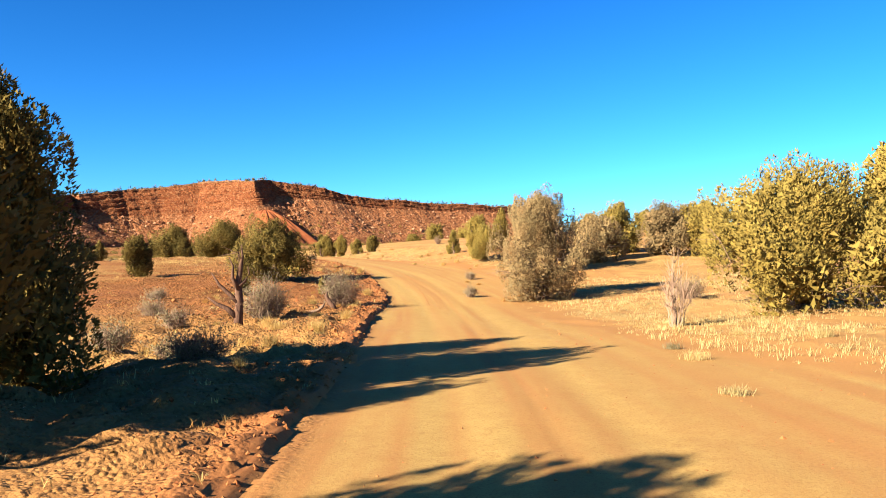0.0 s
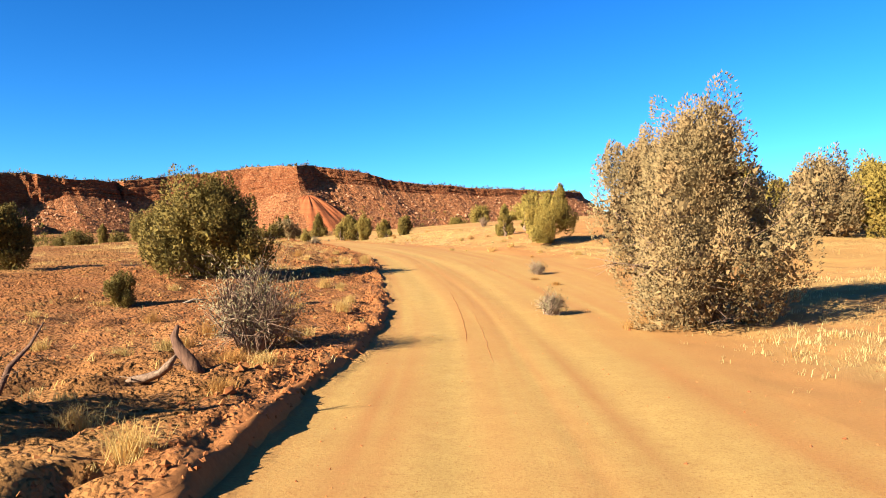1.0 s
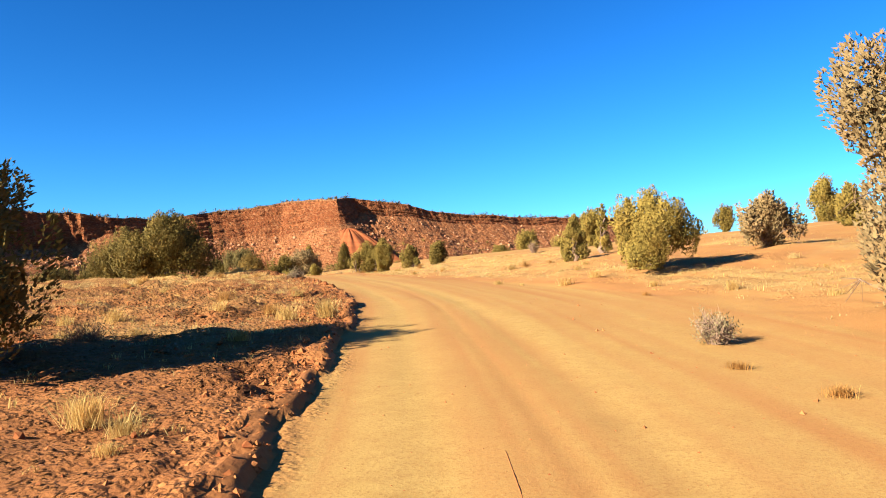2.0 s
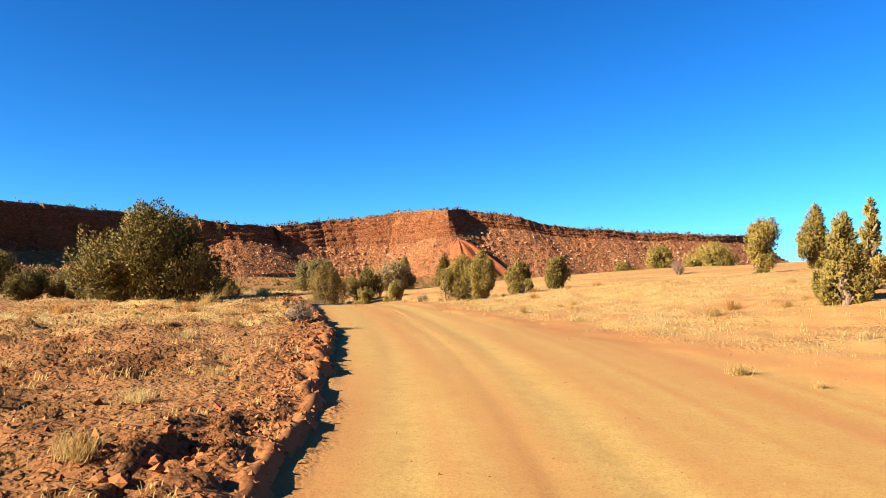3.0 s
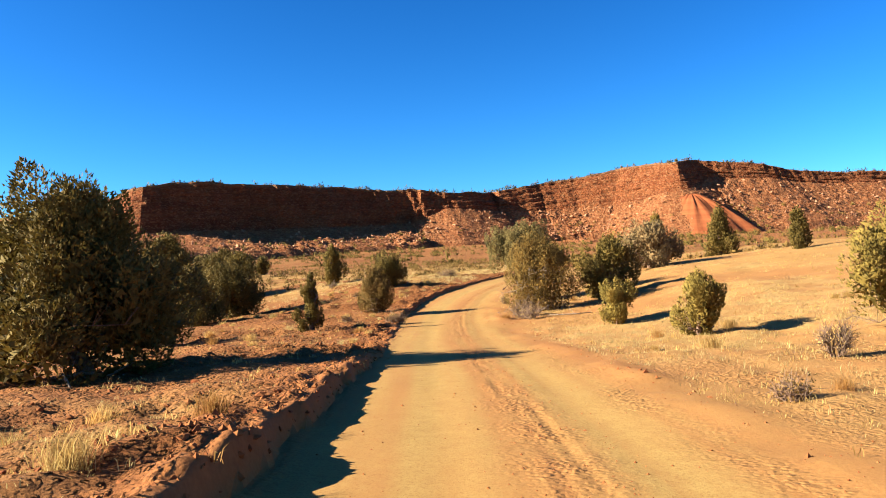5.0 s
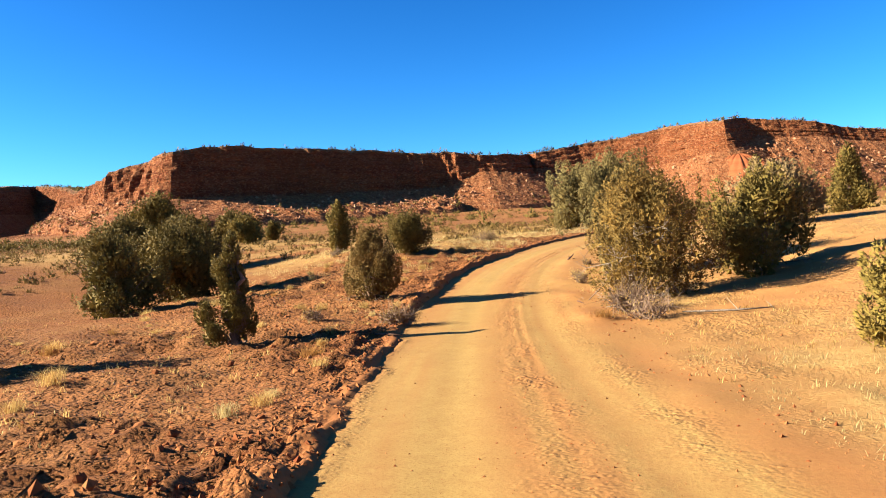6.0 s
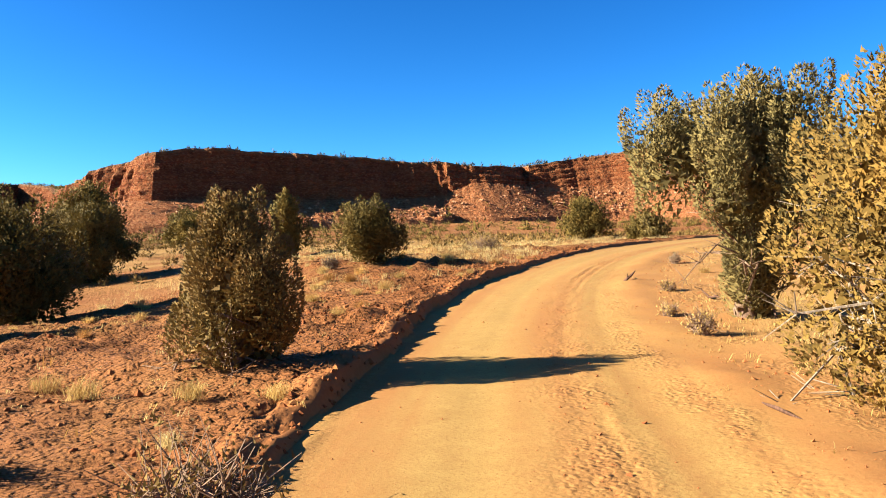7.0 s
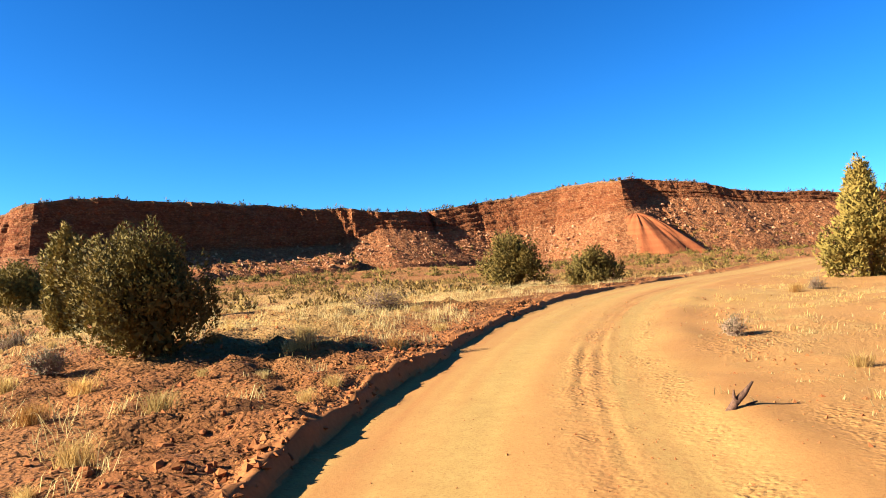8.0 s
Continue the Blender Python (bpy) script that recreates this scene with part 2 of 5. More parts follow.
def clay_material():
    m, nt, bsdf = material("smooth_red_clay")
    g = nt.nodes.new("ShaderNodeNewGeometry")
    flat = node(nt, "ShaderNodeMapping", Scale=(0.02, 0.02, 0.5))
    nt.links.new(g.outputs["Position"], flat.inputs[0])
    bands = noise_tex(nt, 1.0, 5, 0.65, flat.outputs[0])
    wash = noise_tex(nt, 0.25, 6, 0.7)
    col = mix(nt, ramp(nt, bands, [(0.4, (0, 0, 0)), (0.65, (1, 1, 1))]), (0.190, 0.050, 0.017), (0.235, 0.072, 0.025))
    col = mix(nt, ramp(nt, wash, [(0.5, (0, 0, 0)), (0.7, (0.5, 0.5, 0.5))]), col, (0.180, 0.050, 0.018))
    nt.links.new(col, bsdf.inputs["Base Color"])
    bsdf.inputs["Roughness"].default_value = 0.95
    bsdf.inputs["Specular IOR Level"].default_value = 0.1
    bump(nt, bsdf, wash, 0.6, 0.8)
    return m


EARTH = ground_material()
CLAY = clay_material()
ROCK = rock_material()
STONE = stone_material()
GREEN = leaf_material("olive_green_scale_leaves", (0.066, 0.045, 0.01), (0.145, 0.098, 0.02), (0.172, 0.102, 0.02), thin=0.15)
GOLD = leaf_material("yellow_olive_scale_leaves", (0.102, 0.07, 0.0145), (0.192, 0.13, 0.026), (0.218, 0.134, 0.027), thin=0.15)
RUSTY = leaf_material("rusty_gold_scale_leaves", (0.065, 0.04, 0.01), (0.15, 0.09, 0.02), (0.215, 0.115, 0.023), thin=0.15)
PALE = leaf_material("pale_grey_olive_leaves", (0.125, 0.082, 0.034), (0.215, 0.142, 0.06), (0.245, 0.14, 0.056), thin=0.15)
OLIVE = leaf_material("sunlit_olive_leaves", (0.095, 0.07, 0.024), (0.19, 0.14, 0.046), (0.215, 0.145, 0.044), thin=0.15)
BROWN = leaf_material("brownish_scale_leaves", (0.095, 0.056, 0.014), (0.185, 0.112, 0.028), (0.22, 0.115, 0.03), thin=0.15)
SAGE = leaf_material("grey_sage_leaves", (0.093, 0.073, 0.034), (0.209, 0.164, 0.083), (0.222, 0.146, 0.064), thin=0.15)
STRAW = leaf_material("dry_straw_grass", (0.320, 0.193, 0.056), (0.580, 0.408, 0.151), (0.503, 0.285, 0.086), thin=0.5)
PALE_STRAW = leaf_material("bleached_straw_grass", (0.378, 0.266, 0.102), (0.597, 0.457, 0.205), (0.512, 0.339, 0.130), thin=0.5)
RUST = leaf_material("rusty_dry_grass", (0.266, 0.107, 0.025), (0.411, 0.221, 0.062), (0.398, 0.194, 0.053), thin=0.4)
TWIG = leaf_material("grey_twigs", (0.113, 0.065, 0.039), (0.241, 0.155, 0.099), (0.180, 0.102, 0.062))
BARK = bark_material("shaggy_juniper_bark", (0.072, 0.040, 0.023), (0.238, 0.144, 0.090))
DARK_BARK = bark_material("dark_dead_bark", (0.040, 0.018, 0.011), (0.137, 0.068, 0.040))
GREY_WOOD = bark_material("weathered_grey_wood", (0.12, 0.085, 0.058), (0.29, 0.215, 0.150))


# ---------------------------------------------------------------- mesh helpers
def mesh_of(name, verts, faces, mat, smooth_shade=False):
    me = bpy.data.meshes.new(name)
    verts, faces = np.asarray(verts, float), np.asarray(faces, int)
    n, k = faces.shape
    me.vertices.add(len(verts))
    me.vertices.foreach_set("co", verts.ravel())
    me.loops.add(n * k)
    me.loops.foreach_set("vertex_index", faces.ravel())
    me.polygons.add(n)
    me.polygons.foreach_set("loop_start", np.arange(0, n * k, k))
    me.polygons.foreach_set("use_smooth", np.full(n, smooth_shade))
    me.update(calc_edges=True)
    me.materials.append(mat)
    return me


def part(name, me, parent, label=""):
    ob = new(name, me)
    ob.parent = parent
    return tagged(ob, label)


class Bag:
    """Triangles gathered for one mesh."""
    def __init__(self):
        self.v, self.f, self.n, self.facing = [], [], 0, []

    def add(self, v, f):
        self.v.append(v)
        self.f.append(np.asarray(f) + self.n)
        self.n += len(v)

    def mesh(self, name, mat, smooth_shade=False):
        me = mesh_of(name, np.concatenate(self.v), np.concatenate(self.f), mat, smooth_shade)
        if self.facing:
            at = me.attributes.new("facing", "FLOAT_VECTOR", "POINT")
            at.data.foreach_set("vector", np.ascontiguousarray(np.concatenate(self.facing), np.float32).ravel())
        return me


def frames_of(d):
    """Two unit vectors across each direction."""
    d = d / np.linalg.norm(d, axis=1, keepdims=True)
    ref = np.where(np.abs(d[:, 2:3]) < 0.9, np.array([[0, 0, 1.0]]), np.array([[1.0, 0, 0]]))
    a = np.cross(d, ref)
    a /= np.linalg.norm(a, axis=1, keepdims=True)
    return d, a, np.cross(d, a)


def sticks(bag, p, q, r0, r1):
    """Tapered three-sided sticks from p to q."""
    d, a, b = frames_of(q - p)
    r0, r1 = np.broadcast_to(np.reshape(r0, (-1, 1)), (len(p), 1)), np.broadcast_to(np.reshape(r1, (-1, 1)), (len(p), 1))
    v = []
    for base, r in ((p, r0), (q, r1)):
        for k in range(3):
            v.append(base + (a * math.cos(2.094 * k) + b * math.sin(2.094 * k)) * r)
    v = np.stack(v, 1).reshape(-1, 3)
    f = np.array([[0, 1, 4], [0, 4, 3], [1, 2, 5], [1, 5, 4], [2, 0, 3], [2, 3, 5], [3, 4, 5]])
    bag.add(v, (f[None] + 6 * np.arange(len(p))[:, None, None]).reshape(-1, 3))


def limb(bag, points, radii, sides=7):
    """A tapered, bent tube through the points."""
    points, radii = np.asarray(points, float), np.asarray(radii, float)
    n = len(points)
    d = np.gradient(points, axis=0)
    _, a, b = frames_of(d)
    v = []
    for k in range(sides):
        w = 2 * math.pi * k / sides
        knob = 1 + 0.18 * math.sin(3 * w + 1.3)
        v.append(points + (a * math.cos(w) + b * math.sin(w)) * radii[:, None] * knob)
    v = np.concatenate([np.stack(v, 1).reshape(-1, 3), points[:1], points[-1:]])
    f = []
    for i in range(n - 1):
        for k in range(sides):
            j = (k + 1) % sides
            f += [[i * sides + k, i * sides + j, (i + 1) * sides + j], [i * sides + k, (i + 1) * sides + j, (i + 1) * sides + k]]
    for k in range(sides):
        j = (k + 1) % sides
        f += [[n * sides, j, k], [n * sides + 1, (n - 1) * sides + k, (n - 1) * sides + j]]
    bag.add(v, np.array(f))


def bent(start, end, rng, wobble, n=6):
    t = np.linspace(0, 1, n)[:, None]
    line = np.asarray(start)[None] * (1 - t) + np.asarray(end)[None] * t
    shake = rng.normal(0, wobble, (n, 3)) * np.sin(math.pi * t)
    return line + shake


# ---------------------------------------------------------------- the lie of the land
# middle of the track: x, y, height
TRACK = np.array([
    (0.9, -60, 0.25), (0.8, -25, 0.1), (0.75, 0, 0.0), (0.75, 7.6, -0.05), (0.60, 15.0, -0.17), (0.28, 22.0, -0.24),
    (-0.18, 29.1, -0.17), (-0.5, 31.9, -0.04), (-1.9, 40.0, 0.40), (-3.45, 47.2, 0.77), (-4.3, 49.7, 0.90), (-6.63, 55.7, 1.21),
    (-9.36, 61.55, 1.44), (-11.18, 64.98, 1.60), (-13.63, 69.2, 1.64), (-17.4, 75.1, 1.42), (-21.34, 81.0, 1.14),
    (-22.55, 82.8, 1.03), (-25.61, 87.56, 0.90), (-28.45, 92.32, 0.92), (-31.0, 97.28, 1.10), (-33.4, 103.0, 1.35),
    (-35.4, 110.5, 1.62), (-36.6, 119, 1.85), (-36.4, 129, 2.1), (-34.8, 140, 2.35), (-31, 155, 2.9), (-20, 185, 4.0), (0, 230, 6.5)])


def dense_track():
    p = TRACK
    cum = np.concatenate([[0], np.cumsum(np.hypot(*np.diff(p[:, :2], axis=0).T))])
    s = np.arange(0, cum[-1], 0.5)
    m = np.gradient(p, cum, axis=0)
    i = np.clip(np.searchsorted(cum, s, "right") - 1, 0, len(cum) - 2)
    h = (cum[i + 1] - cum[i])[:, None]
    u = (s - cum[i])[:, None] / h
    q = (2 * u**3 - 3 * u**2 + 1) * p[i] + (u**3 - 2 * u**2 + u) * h * m[i] + (3 * u**2 - 2 * u**3) * p[i + 1] + (u**3 - u**2) * h * m[i + 1]
    return q


TQ = dense_track()
TD = np.gradient(TQ[:, :2], axis=0)
TD /= np.linalg.norm(TD, axis=1, keepdims=True)
Z_ALONG = np.array([(-400, 3), (-50, 0.3), (0, 0.05), (15, -0.1), (25, -0.1), (33, 0.2), (50, 1.05), (62, 1.5), (70, 1.55), (82, 1.15),
                    (95, 1.0), (110, 1.4), (130, 1.9), (160, 2.2), (250, 2.8), (400, 7.5), (520, 11), (900, 12), (4000, 12)], float)
# left bank: along the track, distance of its lip from the middle, height
BANK = np.array([(-60, 2.1, .05), (3, 2.1, .07), (12, 2.2, .10), (17, 2.3, .13), (22, 2.33, .14), (26, 2.1, .12), (30, 1.95, .12), (36, 1.9, .11), (45, 1.87, .12),
                 (55, 1.88, .13), (62, 1.95, .17), (66, 2.1, .24), (70, 2.28, .34), (73, 2.28, .33), (76, 2.15, .26), (80, 1.95, .15), (84, 2.0, .07), (88, 2.05, .07),
                 (94, 2.2, .17), (100, 2.4, .24), (106, 2.42, .22), (112, 2.3, .15), (130, 2.2, .10), (200, 2.1, .05)], float)
SANDY = np.array([(-60, 4.5), (0, 5.2), (7, 5.0), (14, 3.2), (20, 2.4), (28, 2.6), (33, 4.2), (40, 5.5), (50, 4.6), (58, 2.4), (64, 1.75), (70, 1.65), (79, 1.55),
                  (87, 1.5), (91, 1.35), (98, 1.15), (104, 1.1), (113, 1.2), (200, 1.6)], float)


def along_track(x, y):
    """Nearest stretch of the track: distance along y-like parameter, signed distance to its right, height, metres along."""
    best = np.full(len(x), 1e18)
    idx = np.zeros(len(x), int)
    for a in range(0, len(x), 20000):
        xa, ya = x[a:a + 20000, None], y[a:a + 20000, None]
        coarse = np.argmin((xa - TQ[None, ::6, 0]) ** 2 + (ya - TQ[None, ::6, 1]) ** 2, axis=1) * 6
        for o in range(-5, 6):
            k = np.clip(coarse + o, 0, len(TQ) - 1)
            dd = (xa[:, 0] - TQ[k, 0]) ** 2 + (ya[:, 0] - TQ[k, 1]) ** 2
            sl = slice(a, a + 20000)
            hit = dd < best[sl]
            best[sl] = np.where(hit, dd, best[sl])
            idx[sl] = np.where(hit, k, idx[sl])
    rx, ry = x - TQ[idx, 0], y - TQ[idx, 1]
    t = TD[idx]
    on = rx * t[:, 0] + ry * t[:, 1]
    d = rx * t[:, 1] - ry * t[:, 0]
    slope = np.gradient(TQ[:, 2], 0.5)[idx]
    return TQ[idx, 1], d, TQ[idx, 2] + np.clip(on, -0.5, 0.5) * slope, idx * 0.5


AX = radians(17)


def land(x, y):
    """Height of the ground, and its cover: sand, litter, clods."""
    x, y = np.atleast_1d(np.asarray(x, float)), np.atleast_1d(np.asarray(y, float))
    u = -x * math.sin(AX) + y * math.cos(AX)
    ty, d, tz, run = along_track(x, y)
    base = np.interp(u, Z_ALONG[:, 0], Z_ALONG[:, 1])
    # the right-hand side rises beyond the first bend, the left-hand side lies level
    rise = np.interp(u, [15, 50, 70, 160, 500], [0.004, 0.058, 0.100, 0.110, 0.05])
    away = np.maximum(d - 3, 0)
    base = base + rise * 60 * (1 - np.exp(-away / 60))
    near = 1 - smooth(2.2, 11.0, np.abs(d))
    z = base * (1 - near) + tz * near
    wob = 0.16 * fbm(run * 0.9, d * 0 + 3.0, 4, 11, 0.6) + 0.09 * fbm(run * 2.3, d * 0 + 4.0, 2, 13) + 0.14 * fbm(run * 0.13, d * 0 + 8.0, 2, 12)
    left_edge = np.interp(ty, BANK[:, 0], BANK[:, 1]) + wob
    bh = np.interp(ty, BANK[:, 0], BANK[:, 2]) * (1 + 0.5 * fbm(run * 0.6, d * 0 + 2.0, 3, 15))
    out = -d - left_edge
    z = z + bh * smooth(-0.05, 0.07, out) * (0.25 + 0.75 * np.exp(-np.maximum(out - 0.3, 0) / 3.5))
    z = z + 0.025 * np.exp(-((out + 0.10) / 0.08) ** 2) * (0.5 + fbm(x * 3.0, y * 3.0, 3, 16))
    right_edge = np.interp(ty, SANDY[:, 0], SANDY[:, 1]) + wob * 1.2
    berm = smooth(54, 62, ty) * (0.04 + 0.1 * fbm(run * 0.7, d * 0 + 1, 2, 14))
    z = z + berm * np.exp(-((d - right_edge - 0.25) / 0.38) ** 2)
    on_track = smooth(0.05, -0.12, out) * smooth(0.25, -0.3, d - right_edge)
    # wheel ruts and ripples
    sway = 0.25 * fbm(run * 0.05, d * 0 + 5, 2, 21)
    for c, w, depth in ((-0.78, 0.22, 0.016), (0.78, 0.22, 0.014), (0.12, 0.10, 0.006)):
        z = z - depth * np.exp(-((d - c - sway) / w) ** 2) * on_track
    z = z + 0.012 * fbm(x * 1.1, y * 1.1, 4, 31) * on_track + 0.003 * fbm(x * 7, y * 7, 2, 35) * on_track
    churn = smooth(58, 74, ty) * np.exp(-((d - 0.10 - sway) / 0.34) ** 2) * on_track
    z = z + 0.016 * fbm(x * 8.0, y * 8.0, 3, 37) * churn
    for c, depth in ((0.02, 0.014), (0.27, 0.009)):
        line = d - c - sway - 0.03 * fbm(run * 0.5, d * 0 + c, 2, 36)
        scored = smooth(-0.15, 0.15, fbm(run * 0.25, d * 0 + 9 * c, 2, 34)) * smooth(56, 64, ty) * on_track
        z = z + depth * (0.6 * np.exp(-((np.abs(line) - 0.09) / 0.05) ** 2) - np.exp(-(line / 0.05) ** 2)) * scored
    z = z - 1.3 * np.exp(-((x + 51) ** 2 + (y - 93) ** 2) / 162) - 0.9 * np.exp(-((x + 60) ** 2 + (y - 106) ** 2) / 140)
    z = z + 0.45 * np.exp(-((x + 44) / 8.5) ** 2 - ((y - 108) / 8) ** 2) * smooth(0.5, 4, out) + 0.35 * np.exp(-((x + 54) / 7) ** 2 - ((y - 112) / 7) ** 2)
    off = 1 - on_track
    flat = 1 / (1 + np.hypot(x + 12, y - 50) / 120)
    rough = smooth(0.04, 0.7, out) * (0.35 + 0.65 * smooth(-0.12, 0.18, fbm(x * 0.30, y * 0.30, 3, 41)))
    z = z + off * (0.30 * fbm(x * 0.14, y * 0.14, 3, 42) * smooth(2, 9, np.abs(d)) + 0.055 * fbm(x * 1.3, y * 1.3, 4, 43) * flat)
    mound = smooth(0.5, 3.2, out) * smooth(16, 9, -d)
    z = z + mound * (0.26 * np.abs(fbm(x * 0.42, y * 0.42, 3, 49)) - 0.05 + 0.10 * fbm(x * 0.9, y * 0.9, 3, 50))
    z = z + rough * (0.22 * fbm(x * 2.6, y * 2.6, 4, 44, 0.62) + 0.09 * np.abs(fbm(x * 6.5, y * 6.5, 2, 45)))
    z = z + smooth(0.3, 2.0, d - right_edge) * flat * (0.08 * fbm(x * 2.2, y * 2.2, 3, 38) + 0.10 * np.abs(fbm(x * 0.6, y * 0.6, 2, 39)))
    lip = np.exp(-((out - 0.25) / 0.3) ** 2) * (bh > 0.05)
    z = z + lip * (0.12 * fbm(x * 4.0, y * 4.0, 3, 48, 0.7)) * smooth(0.0, 0.15, out)
    far = np.hypot(x, y - 60)
    z = z + smooth(120, 400, far) * 2.5 * fbm(x * 0.012, y * 0.012, 4, 46) + smooth(60, 200, far) * 0.6 * fbm(x * 0.05, y * 0.05, 3, 47)
    patch = 0.25 + 0.75 * smooth(-0.22, 0.16, fbm(x * 0.22, y * 0.22, 4, 51))
    patch = patch * (0.35 + 0.65 * smooth(-0.18, 0.14, fbm(x * 1.3, y * 1.3, 3, 58)))
    thin_sand = smooth(-0.05, 0.3, fbm(x * 0.16, y * 0.16, 3, 52))
    wheel = np.exp(-((d + 0.85 - sway) / 0.42) ** 2) + 0.8 * np.exp(-((d - 0.80 - sway) / 0.42) ** 2)
    streak = fbm(run * 0.12, d * 4.5, 4, 53)
    worn = np.clip(0.62 + 0.40 * wheel + 0.60 * streak, 0.10, 1)
    sand = np.clip(on_track * worn + (1 - on_track) * smooth(-0.5, 1.3, d) * (0.40 + 0.35 * thin_sand) * (1 - 0.40 * smooth(38, 52, ty) * smooth(100, 92, ty)), 0, 1)
    grassy = patch * ((0.14 + 0.08 * smooth(90, 97, ty)) * smooth(0.5, 2.0, out) + 1.0 * smooth(0.3, 2.5, d - right_edge) * (1.6 * smooth(9, 15, ty) * smooth(36, 30, ty) + smooth(28, 42, ty)) + 0.95 * smooth(36, 46, ty) * smooth(0.4, 1.2, out) * smooth(78, 68, ty))
    grassy = grassy + 0.45 * smooth(0.2, 0.9, d - right_edge) * smooth(58, 64, ty) * smooth(90, 84, ty) * (0.5 + 0.5 * patch)
    grassy = np.maximum(grassy, 0.9 * smooth(-0.35, 0.05, fbm(x * 0.2, y * 0.2, 3, 54)) * smooth(101, 110, y) * smooth(1.0, 3.5, out))
    valley = smooth(90, 170, far)
    litter = np.clip(grassy * (1 - valley) + 0.3 * valley * patch, 0, 1) * off
    clods = np.clip(0.25 * smooth(0.1, 0.8, out) + rough * 1.3, 0, 1) * (1 - litter * 0.5) * np.interp(ty, [0, 18, 24, 36, 80, 88], [0.30, 0.35, 0.8, 0.9, 0.9, 1.0])
    sand = np.clip(sand + 0.75 * smooth(27, 19, ty) * smooth(0.2, 1.0, out) * (0.45 + 0.55 * thin_sand) * off, 0, 1)
    slope_side = smooth(0.2, 1.2, d - right_edge) * smooth(36, 46, ty)
    clods = np.clip(clods + slope_side * (0.03 + 0.16 * smooth(-0.12, 0.2, fbm(x * 0.7, y * 0.7, 3, 59))), 0, 1)
    sand = sand * (1 - 0.75 * litter * off)
    broken = 0.35 + 0.65 * smooth(-0.1, 0.25, fbm(x * 1.6, y * 1.6, 3, 57))
    verge = smooth(60, 75, ty) * np.exp(-((d - right_edge + 0.25) / 0.30) ** 2) + 0.8 * np.exp(-((out + 0.10) / 0.16) ** 2)
    clods = np.clip(clods + on_track * broken * (0.13 * churn + 0.12 * verge), 0, 1)
    sand = sand * (1 - 0.40 * on_track * broken * np.clip(churn + 0.6 * verge, 0, 1))
    return z, np.stack([sand, litter, clods], 1), on_track


def ground_z(x, y):
    return float(land(x, y)[0][0])


def axis(lo, hi, step, reach, growth):
    inner = np.arange(lo, hi + step / 2, step)
    up, s, p = [], step, inner[-1]
    while p < reach:
        s *= growth
        p += s
        up.append(p)
    down, s, p = [], step, inner[0]
    while p > -reach:
        s *= growth
        p -= s
        down.append(p)
    return np.concatenate([down[::-1], inner, up])


def set_cover(me, cover):
    a = me.attributes.new("cover", "FLOAT_VECTOR", "POINT")
    a.data.foreach_set("vector", np.ascontiguousarray(cover, np.float32).ravel())


def build_ground():
    us = axis(3, 112, 0.2, 3200, 1.10)
    us = np.concatenate([us[us < 112], np.arange(112, 150, 0.3), 150 + np.cumsum(0.5 * 1.08 ** np.arange(82))])
    vs = axis(-8, 11, 0.17, 3200, 1.12)
    fine = ((vs > -2.85) & (vs < -1.45)) | ((vs > -0.33) & (vs < 0.63))
    vs = np.sort(np.concatenate([vs[~fine], np.arange(-2.82, -1.46, 0.045), np.arange(-0.3, 0.62, 0.05)]))
    # the sheet's lines run along the track and straighten far from it
    tu = -TQ[:, 0] * math.sin(AX) + TQ[:, 1] * math.cos(AX)
    tv = TQ[:, 0] * math.cos(AX) + TQ[:, 1] * math.sin(AX)
    shift = np.interp(np.clip(us, -40, 140), tu, tv)
    U, V = np.meshgrid(us, vs, indexing="ij")
    V = V + shift[:, None] * np.exp(-(V / 70) ** 2)
    x = (-U * math.sin(AX) + V * math.cos(AX)).ravel()
    y = (U * math.cos(AX) + V * math.sin(AX)).ravel()
    z, cover, road = land(x, y)
    nu, nv = len(us), len(vs)
    i = np.arange(nu * nv).reshape(nu, nv)
    quads = np.stack([i[:-1, :-1], i[:-1, 1:], i[1:, 1:], i[1:, :-1]], -1).reshape(-1, 4)
    on = road[quads].mean(1) > 0.5
    verts = np.stack([x, y, z], 1)
    for name, keep, label in (("ground", ~on, "rough red desert earth with sand and dry grass litter"),
                              ("road", on, "rutted dirt track of pale orange sand")):
        q = quads[keep]
        used = np.unique(q)
        back = np.zeros(len(verts), int)
        back[used] = np.arange(len(used))
        me = mesh_of(name, verts[used], back[q], EARTH, True)
        set_cover(me, cover[used])
        tagged(new(name, me), label, name, kind="structure")


build_ground()

# ---------------------------------------------------------------- the mesa
EYE = (-11.8, 64.6, 3.1)
